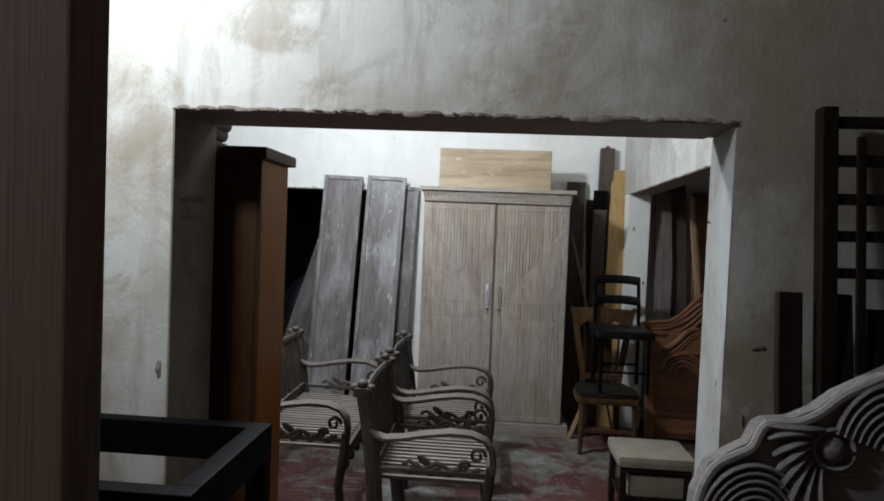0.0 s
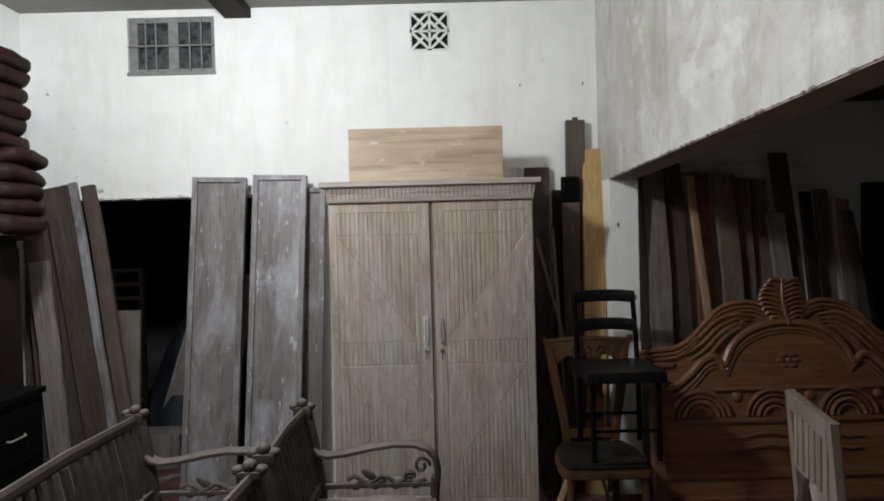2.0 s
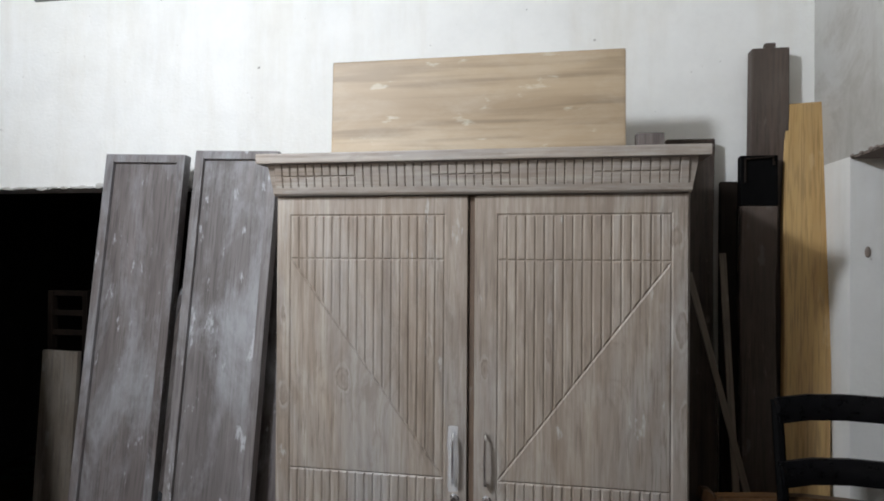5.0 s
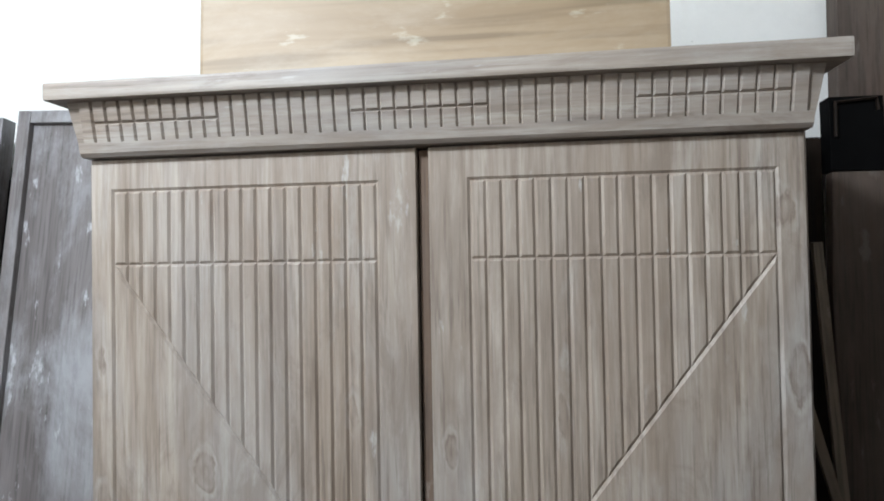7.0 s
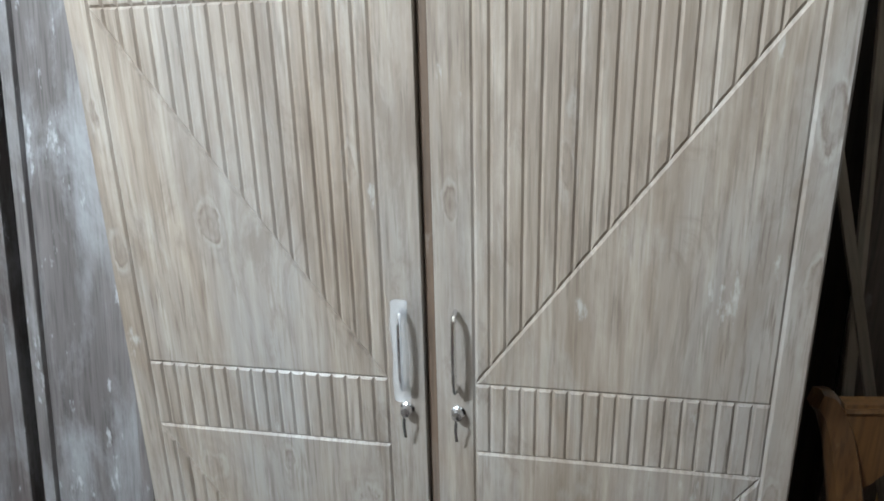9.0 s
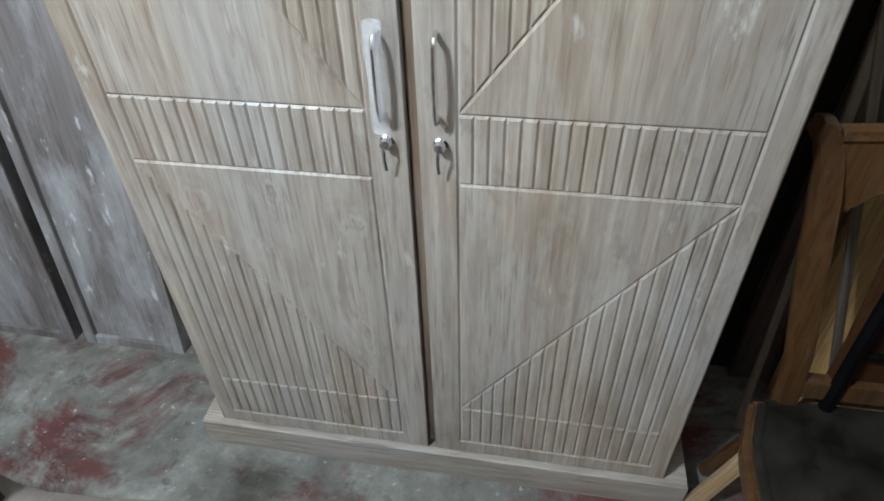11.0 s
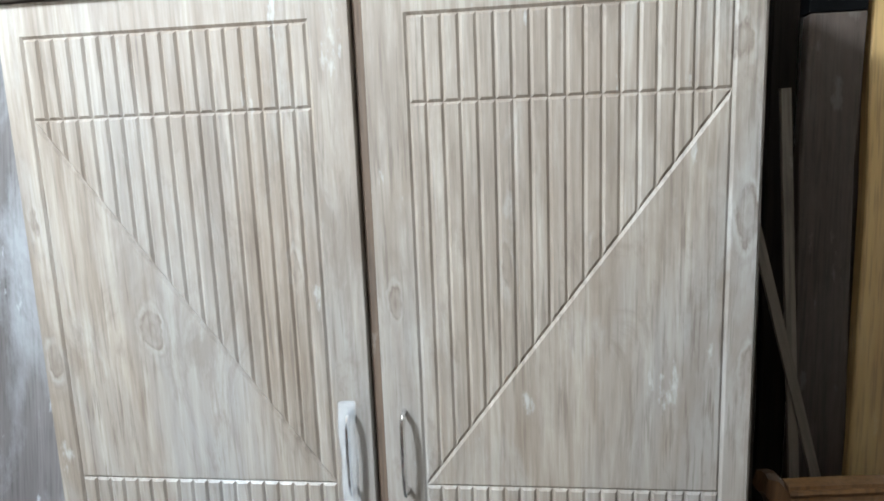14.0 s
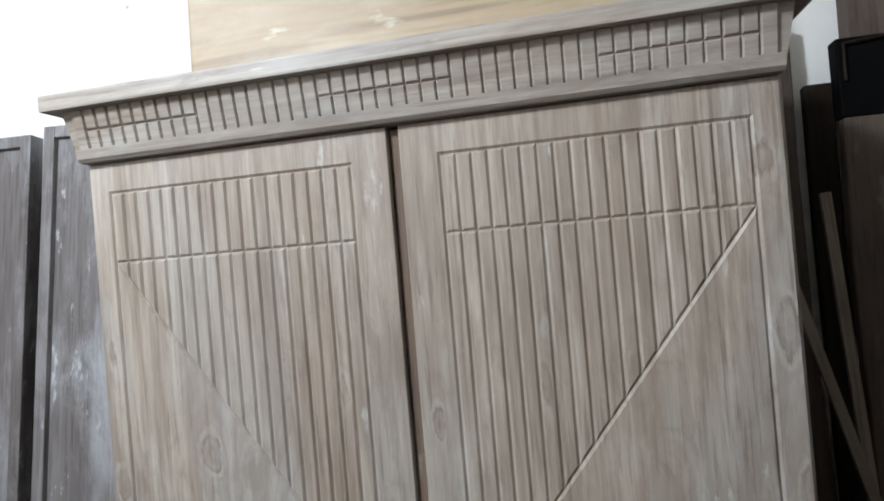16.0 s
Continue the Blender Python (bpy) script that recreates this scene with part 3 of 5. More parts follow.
# pierced vent block: a lattice of diamonds, petals and corner triangles
vent = thing("vent_block", "white pierced concrete vent block with diamond pattern", "vent", kind="structure")
bm = bmesh.new()
vc, vz, vs = (VX0 + VX1) / 2, (VZ0 + VZ1) / 2, (VX1 - VX0) / 2
for s in (-1, 1):
    box(bm, vc + s * vs - 0.007, vc + s * vs + 0.007, BY - 0.004, BY + 0.012, vz - vs, vz + vs)
    box(bm, vc - vs + 0.007, vc + vs - 0.007, BY - 0.004, BY + 0.012, vz + s * vs - 0.007, vz + s * vs + 0.007)
for r, w in ((1.0, 0.016), (0.55, 0.014)):
    ring = [(vc + vs * r, vz), (vc, vz + vs * r), (vc - vs * r, vz), (vc, vz - vs * r), (vc + vs * r, vz)]
    for (ax, az), (bx, bz) in zip(ring, ring[1:]):
        sweep(bm, [(ax, BY + 0.004, az), (bx, BY + 0.004, bz)], 0.016, w, (0, 1, 0), 4, 1)
for k in range(8):
    a = radians(45 * k)
    r0, r1 = (0.3, 1.38) if k % 2 else (0.0, 1.0)
    sweep(bm, [(vc + vs * r0 * math.cos(a), BY + 0.004, vz + vs * r0 * math.sin(a)), (vc + vs * r1 * math.cos(a), BY + 0.004, vz + vs * r1 * math.sin(a))], 0.016, 0.012, (0, 1, 0), 4, 1)
part("lattice", bm, M_VENT, vent)
# black sheet puts the darkness of the holes into colour
part("dark_backing", new_box(VX0, VX1, BY + 0.02, BY + 0.03, VZ0, VZ1), M_HOLE, vent)
part("joist", new_box(-1.38, -1.2, FY1 + 0.6, BY - 0.001, H - 0.07, H - 0.001, bev=0.006), M_DARK, None)
tagged(bpy.data.objects["joist"], "dark brown timber joist under the ceiling", "joist", "", "structure")


# raised pale strip paints the lit band of the bay wall
lit_strip = thing("lit_wall_strip", "pale strip standing for the lit wall above the planks", "batten", pose(1.62, BY - 0.03, 2.10), kind="structure")
part("batten", new_box(0, 0.95, 0, 0.028, 0, 0.045, bev=0.003), M_VENT, lit_strip)
rng = random.Random(31)
for x, z, y, ax in ((OX1 - 0.012, 1.74, 2.19, "x"), (1.06, 2.13, BY - 0.003, "y"), (0.62, 2.72, BY - 0.003, "y"), (1.05, 2.72, BY - 0.003, "y"), (-2.6, 2.74, BY - 0.003, "y")):
    ob = thing("nail", "rusty bent nail stuck in the plaster wall", "nail", pose(x, y, z), "nails in the walls")
    tip = (-0.016, 0, 0) if ax == "x" else (0, -0.016, 0)
    part("shank", sweep(bmesh.new(), [(0, 0, 0), tip, (tip[0] + 0.004, tip[1], 0.012)], 0.006, 0.006, (0, 0, 1), 6), M_DARK, ob)
for x, y, z, sx, sy, sz in ((OX0 + 0.004, 2.02, 1.02, 0.3, 0.7, 2.6), (OX0 + 0.004, 2.12, 0.86, 0.3, 0.6, 3.0), (-1.17, FY0 - 0.001, 1.16, 0.8, 0.25, 2.6), (OX0 + 0.004, 2.0, 1.66, 0.3, 2.6, 0.7), (OX0 + 0.004, 2.05, 1.61, 0.3, 2.0, 0.6), (0.80, FY0 - 0.001, 1.34, 1.8, 0.2, 0.6), (0.77, FY0 - 0.001, 1.1, 0.5, 0.2, 1.6), (OX1 - 0.021, 2.08, 0.98, 0.2, 0.5, 1.4), (OX1 - 0.033, 1.98, 1.2, 0.2, 0.5, 1.0)):
    bm = bmesh.new()
    bmesh.ops.create_icosphere(bm, subdivisions=2, radius=0.014, matrix=Matrix.Translation((x, y, z)) @ Matrix.Diagonal((sx, sy, sz, 1)))
    for v in bm.verts:
        v.co += 0.006 * noise.noise_vector(v.co * 40)
    part("chip", bm, M_SOFFIT, wall_front, "dark chipped hole in the plaster")


# ---- wardrobe ----
XS = ((-0.55, -0.078), (0.078, 0.55))
Z_TOP, Z_SEC, Z_MID, Z_LOW, Z_BAND, Z_FOOT = 1.849, 1.720, 1.089, 0.955, 0.295, 0.155
SLATS = 18
wardrobe = thing("wardrobe", "two-door limed wood wardrobe with carved slatted panels", "wardrobe")
for x in (-0.60, 0.575):
    part("side_panel", new_box(x, x + 0.025, 5.004, 5.54, 0.0, 1.91, bev=0.003), M_WASH, wardrobe)
part("back_panel", new_box(-0.575, 0.575, 5.52, 5.54, 0.02, 1.91), M_WASH, wardrobe)
part("top_panel", new_box(-0.575, 0.575, 5.03, 5.52, 1.88, 1.905), M_WASH_X, wardrobe)
part("bottom_panel", new_box(-0.575, 0.575, 5.03, 5.52, 0.115, 0.13), M_WASH_X, wardrobe)
part("centre_post", new_box(-0.03, 0.03, 5.0225, 5.05, 0.13, 1.88), M_WASH, wardrobe)
part("meeting_strip", new_box(-0.0065, 0.009, 5.0035, 5.022, 0.125, 1.902, bev=0.001), M_RAW, wardrobe, "brown wooden meeting strip between the doors")
part("plinth", new_box(-0.655, 0.655, 4.977, 5.5, 0.0, 0.1, bev=0.005), M_WASH_X, wardrobe)
FRONT, BACK = 4.992, 4.9962
for side, (xl, xr) in enumerate(XS):
    d0, d1 = (-0.593, -0.010) if side == 0 else (0.010, 0.593)
    door = part("door", new_box(d0, d1, BACK, 5.022, 0.108, 1.906, bev=0.0015), M_WASH, wardrobe)
    # mitred frame: only its inner edges are cut as grooves
    outer = [(d0, 0.108), (d1, 0.108), (d1, 1.906), (d0, 1.906)]
    inner = [(xl, Z_FOOT), (xr, Z_FOOT), (xr, Z_TOP), (xl, Z_TOP)]
    bm = bmesh.new()
    for k in range(4):
        j = (k + 1) % 4
        chamfered([outer[k], outer[j], inner[j], inner[k]], BACK, FRONT, [0.0015, 0.0, 0.0045, 0.0], bm)
    part("frame", bm, M_WASH, door)
    hx, hx2 = (xl, xr) if side == 0 else (xr, xl)
    # diagonal from the outer upper corner down to the inner lower corner, in both fields
    fields = []
    for z1, z0, above in ((Z_SEC, Z_MID, True), (Z_LOW, Z_BAND, False)):
        dx, dz = hx2 - hx, z0 - z1
        nx, nz = -dz, dx
        if nz < 0:
            nx, nz = -nx, -nz
        fields.append((z1, z0, above, nx, nz))
        keep = (-nx, -nz) if above else (nx, nz)
        field = clip([(xl, z0), (xr, z0), (xr, z1), (xl, z1)], hx, z1, *keep)
        part("panel", chamfered(field, BACK, FRONT, 0.0046), M_WASH, door)
    for i in range(SLATS):
        a, b = xl + (xr - xl) * i / SLATS, xl + (xr - xl) * (i + 1) / SLATS
        for z0, z1 in ((Z_SEC, Z_TOP), (Z_LOW, Z_MID), (Z_FOOT, Z_BAND)):
            part("slat", chamfered([(a, z0), (b, z0), (b, z1), (a, z1)], BACK, FRONT, 0.0046), M_WASH, door)
        for z1, z0, above, nx, nz in fields:
            keep = (nx, nz) if above else (-nx, -nz)
            p = clip([(a, z0), (b, z0), (b, z1), (a, z1)], hx, z1, *keep)
            if len(p) > 2 and max(q[1] for q in p) - min(q[1] for q in p) > 0.015:
                part("slat", chamfered(p, BACK, FRONT, 0.0046), M_WASH, door)
    x = -0.046 if side == 0 else 0.046
    handle = part("handle", sweep(bmesh.new(), [(x, 4.992, 1.222), (x, 4.972, 1.220), (x, 4.966, 1.205), (x, 4.963, 1.15), (x, 4.966, 1.10), (x, 4.972, 1.085), (x, 4.992, 1.083)], 0.012, 0.009, (1, 0, 0), 8), M_CHROME, door, "chrome bow handle", True)
    if side == 0:
        bm = bmesh.new()
        sweep(bm, [(x, 4.972, 1.245), (x - 0.002, 4.969, 1.20), (x + 0.002, 4.967, 1.15), (x - 0.001, 4.969, 1.10), (x, 4.973, 1.062)], 0.018, 0.03, (1, 0, 0), 10)
        wrap = part("plastic_wrap", bm, M_FILM, door, "clear plastic film left on the handle")
        wrap.visible_shadow = False
    bm = lathe(bmesh.new(), (0, 0, 0), [(0.013, 0), (0.013, 0.004), (0.010, 0.007), (0.010, 0.016), (0.0085, 0.019)])
    bmesh.ops.transform(bm, verts=bm.verts, matrix=pose(x + 0.002, 4.993, 1.034, 90))
    lock = part("lock", bm, M_CHROME, door, "chrome lock", True)
    bm = sweep(bmesh.new(), [(x + 0.002, 4.98, 1.034), (x + 0.002, 4.962, 1.032)], 0.003, 0.008, (0, 0, 1), 6)
    sweep(bm, [(x + 0.002, 4.966, 1.028), (x, 4.97, 1.01), (x + 0.001, 4.975, 0.985)], 0.006, 0.002, (0, 1, 0), 6)
    part("key", bm, M_CHROME, door, "small steel key hanging in the lock")
# cornice: cap, sloping frieze with flutes, and a bead below
cap = part("cornice", new_box(-0.64, 0.64, 4.935, 5.54, 2.0, 2.03, bev=0.005), M_WASH_X, wardrobe)
bm = bmesh.new()
verts = [bm.verts.new(p) for p in ((-0.598, 4.978, 1.908), (0.598, 4.978, 1.908), (0.612, 4.958, 2.0), (-0.612, 4.958, 2.0), (-0.598, 5.5, 1.908), (0.598, 5.5, 1.908), (0.612, 5.5, 2.0), (-0.612, 5.5, 2.0))]
for f in ((0, 1, 2, 3), (4, 7, 6, 5), (0, 4, 5, 1), (3, 2, 6, 7), (0, 3, 7, 4), (1, 5, 6, 2)):
    bm.faces.new([verts[i] for i in f])
frieze = part("frieze", bm, M_WASH_X, wardrobe)
COLS = 47


def frieze_tile(a, b, z0, z1, edges):
    bm = chamfered([(a, z0), (b, z0), (b, z1), (a, z1)], 0.0, -0.005, edges)
    for v in bm.verts:
        v.co.y += 4.978 - 0.0005 - 0.02 * (v.co.z - 1.908) / 0.092
    part("flute", bm, M_WASH_X, frieze)


# slots between the flutes stop above a plain, rounded lower band
E = 0.0034
frieze_tile(-0.598, 0.598, 1.9085, 1.932, [0.006, 0.0, 0.0, 0.0])
for i in range(COLS):
    a, b = -0.590 + 1.18 * i / COLS, -0.590 + 1.18 * (i + 1) / COLS
    if i in range(1, 10) or i in range(19, 28) or i in range(37, 46):
        frieze_tile(a, b, 1.932, 1.963, [0.0, E, E, E])
        frieze_tile(a, b, 1.963, 1.999, [E, E, 0.0, E])
    else:
        frieze_tile(a, b, 1.932, 1.999, [0.0, E, 0.0, E])

board = thing("pale_board", "pale honey-coloured wooden board standing on the wardrobe top", "board", pose(-0.025, 5.20, 2.031, -2, 0, 0))
part("panel", new_box(-0.478, 0.478, 0.0, 0.026, 0.0, 0.35, bev=0.008), M_PALE, board)
stick = thing("wooden_block", "small grey off-cut block lying on the wardrobe", "block", pose(0.52, 5.22, 2.031, 0, 0, 5))
part("block", new_box(-0.03, 0.05, 0.0, 0.05, 0.0, 0.085, bev=0.003), M_RAWGREY, stick)


# ---- leaning panel doors beside the wardrobe ----
def leaf(x, y, rx, ry, w, h, mat, z=0.0):
    ob = thing("cabinet_door_leaf", "tall sanded grey wooden door leaf leaning on the wall", "door leaf", pose(x, y, z, rx, ry, 0), "leaning door leaves")
    part("panel", new_box(0.03, w - 0.03, 0.017, 0.033, 0.03, h - 0.03), mat, ob)
    for a in ((0, 0.036, 0, h), (w - 0.036, w, 0, h)):
        part("stile", new_box(a[0], a[1], 0, 0.045, a[2], a[3], bev=0.004), mat, ob)
    for z0 in (0.0, h - 0.034):
        part("rail", new_box(0.036, w - 0.036, 0.001, 0.044, z0, z0 + 0.034, bev=0.004), mat, ob)
    return ob


leaf(-1.650, 5.27, -6.0, 1.75, 0.357, 2.155, M_GREY)
leaf(-1.247, 5.27, -6.0, 1.75, 0.355, 2.16, M_GREYPALE)
leaf(-1.05, 5.40, -4.2, 1.75, 0.272, 2.07, M_GREY)


def plank(name, label, x, y, w, d, h, rx, ry, mat, rz=0, group="leaning lumber", cut=0.0, z=0.0):
    """A sawn board standing on the floor at x, y and leaning; cut: how much its top slopes."""
    ob = thing(name, label, "plank", pose(x, y, z, rx, ry, rz), group)
    rng = random.Random(int(abs(x) * 1000) + int(h * 100))
    bm = bmesh.new()
    rows = 6
    rings = []
    for i in range(rows + 1):
        k = i / rows
        wob, ww = rng.uniform(-0.006, 0.006), w * rng.uniform(0.95, 1.03)
        zz = h * k
        top = cut * (i == rows)
        rings.append([bm.verts.new(p) for p in ((wob, 0, zz), (wob + ww, 0, zz - top), (wob + ww, d, zz - top), (wob, d, zz))])
    for r, s in zip(rings, rings[1:]):
        for j in range(4):
            bm.faces.new((r[j], r[(j + 1) % 4], s[(j + 1) % 4], s[j]))
    bm.faces.new(rings[0][::-1])
    bm.faces.new(rings[-1])
    bmesh.ops.bevel(bm, geom=[e for e in bm.edges], offset=0.003, segments=1, affect="EDGES")
    part("board", bm, mat, ob)
    return ob


# behind the wardrobe's right side
plank("plank", "wide brown board standing in the corner behind the wardrobe", 0.63, 5.46, 0.165, 0.03, 2.16, -3, 0.2, M_OLD)
# dark strip takes the place of the shaded gap before the next plank
plank("plank", "dark strip standing for the shaded gap in the corner", 0.80, 5.48, 0.06, 0.03, 2.0, -2, 0.4, M_DARK)
bp = plank("timber_plank", "grey-brown plank with a notched black block on top", 0.855, 5.44, 0.118, 0.035, 1.91, -2, 0.5, M_OLD)
part("block", new_box(0.0, 0.118, 0.0, 0.045, 1.912, 2.085, bev=0.003), M_BLACK, bp, "notched black block")
part("bracket", sweep(bmesh.new(), [(0.012, -0.004, 1.99), (0.012, -0.006, 2.07), (0.1, -0.006, 2.078), (0.104, -0.004, 2.05)], 0.008, 0.012, (0, 1, 0), 6), M_DARK, bp, "worn metal strip")
post = plank("timber_post", "tall dark brown timber post with a peg on top", 0.905, 5.53, 0.125, 0.05, 2.47, -0.8, 0.3, M_OLD)
part("peg", new_box(0.05, 0.085, 0.005, 0.035, 2.46, 2.49, bev=0.006), M_OLD, post)
plank("plank", "yellowish new plank with a sloping top leaning in the corner", 0.955, 5.37, 0.15, 0.035, 2.28, -5, 1.9, M_YELLOW, cut=-0.012)
for x, y, l, ry, rx in ((0.835, 5.25, 1.75, -2.2, -4), (1.065, 5.24, 1.73, -13.5, -4)):
    ob = thing("lath", "thin pale wooden lath leaning beside the wardrobe", "lath", pose(x, y, 0, rx, ry, 0), "leaning laths")
    part("strip", new_box(0, 0.02, 0, 0.012, 0, l, bev=0.002), M_CREAMWOOD, ob)
ob = thing("lath", "pale batten lying on the floor against the wardrobe side", "lath", pose(0.64, 4.97, 0.0, -14, 20, -20), "leaning laths")
part("strip", new_box(0, 0.035, 0, 0.02, 0, 0.62, bev=0.002), M_RAWTAN, ob)

# lumber in the bay: floor x, width, height, lean sideways, material, depth
for x, w, h, ry, mat, y in (
    (1.435, 0.145, 2.12, -1.0, M_RAWGREY, 5.30), (1.585, 0.15, 2.24, -1.6, M_OLD, 5.35), (1.845, 0.045, 2.08, -4.7, M_RAWTAN, 5.26), (1.76, 0.115, 2.10, -0.3, M_TEAK, 5.36),
    (1.94, 0.137, 2.09, -1.7, M_RAW, 5.31), (2.05, 0.105, 2.06, -0.4, M_RAW, 5.36), (2.09, 0.06, 2.03, -1.0, M_RAW, 5.42), (2.33, 0.115, 1.82, -4.6, M_RAWGREY, 5.26),
    (2.20, 0.10, 2.05, -0.8, M_RAW, 5.40), (2.395, 0.118, 2.22, -3.4, M_OLD, 5.31), (2.49, 0.075, 1.95, -2.0, M_DARK, 5.27), (2.62, 0.09, 1.97, -2.0, M_RAW, 5.33),
    (2.74, 0.10, 1.90, -3.0, M_RAW, 5.28), (2.86, 0.07, 1.82, -6.0, M_OLD, 5.24),
):
    plank("plank", "rough sawn plank standing against the wall behind the headboard", x, y, w, 0.03, h, -5.0, ry, mat, cut=0.012)
# flat black sheet on the wall paints the darkness of a doorway
structure("doorway_dark", new_box(2.95, 4.15, BY - 0.03, BY - 0.002, 0, 2.0), M_HOLE, "black sheet standing for the dark doorway in the bay", "doorway")
shelf = thing("wall_shelf", "rough plank shelf high in the bay with pale bundles", "shelf", pose(2.2, 4.6, 2.47))
part("board", new_box(0, 1.9, -1.0, 0.6, 0, 0.035, bev=0.003), M_DARK, shelf)
part("bracket", new_box(0.55, 0.62, 0.3, 0.37, -2.47, 0.0, bev=0.003), M_DARK, shelf)
sb = thing("cloth_bundle", "pale crumpled bundle lying on the high shelf", "bundle", pose(2.9, 4.75, 2.505))
bm = bmesh.new()
for i in range(7):
    ball(bm, (0.08 * i, 0.1 + 0.03 * (i % 3), 0.05), 0.07, 1.3, 1.0, 0.7)
part("cloth", bm, M_ROPE, sb, "", True)

# lumber by the left wall
for x, w, h, ry, mat, y in ((-2.46, 0.15, 2.06, -5.5, M_OLD, 5.22), (-2.17, 0.19, 2.12, -10.0, M_OLD, 5.27), (-1.985, 0.05, 2.15, -9.8, M_GREY, 5.22), (-1.94, 0.09, 2.13, -9.6, M_OLD, 5.27), (-2.33, 0.12, 2.10, -6.0, M_OLD, 5.33), (-2.66, 0.22, 2.0, -2.0, M_OLD, 5.36), (-2.34, 0.12, 1.62, -7.0, M_RAWGREY, 5.13)):
    plank("plank", "weathered plank leaning in the dim corner", x, y, w, 0.035, h, -4.5, ry, mat)

# store beyond the dark opening
ob = thing("tall_sheet", "pale grey sheet of board standing in the dark store", "board", pose(-2.54, 6.12, 0, -3, 1, 0))
part("panel", new_box(0, 0.22, 0, 0.03, 0, 1.2, bev=0.004), M_CREAMWOOD, ob)
ob = thing("crate", "dark grey slatted crate standing on end in the store", "crate", pose(-2.56, 6.26, 0))
for x in (0.0, 0.22):
    part("upright", new_box(x, x + 0.03, 0, 0.04, 0, 1.52, bev=0.003), M_DARK, ob)
for z in (0.5, 1.27, 1.38, 1.49):
    part("slat", new_box(0.03, 0.22, 0.006, 0.03, z, z + 0.03, bev=0.003), M_DARK, ob)
ob = thing("low_block", "rough grey timber block lying on the store floor", "timber", pose(-2.38, 6.02, 0))
part("block", new_box(0, 0.42, 0, 0.25, 0, 0.26, bev=0.012), M_RAWGREY, ob)
ob = thing("framed_panel", "dark framed panel leaning sideways in the store", "panel", pose(-2.34, 6.32, 0, -8, 15.4, 0))
part("panel", new_box(0.03, 0.5, 0.005, 0.02, 0.03, 1.57), M_RAWGREY, ob)
part("stile", new_box(0, 0.03, 0, 0.03, 0, 1.6, bev=0.003), M_GREY, ob)
part("rail", new_box(0.03, 0.5, 0, 0.03, 1.57, 1.6, bev=0.003), M_GREY, ob)
ob = thing("tarpaulin_heap", "crumpled blue-black tarpaulin heaped in the dark store", "tarpaulin", pose(-2.1, 6.8, 0))
bm = bmesh.new()
bmesh.ops.create_grid(bm, x_segments=26, y_segments=26, size=0.65)
for v in bm.verts:
    r = v.co.length
    v.co.z = max(0.0, 1.15 * math.exp(-(r / 0.42) ** 2) + 0.1 * noise.noise(v.co * 7) * (1 if r < 0.6 else 0))
part("sheet", bm, M_TARP, ob, "", True)


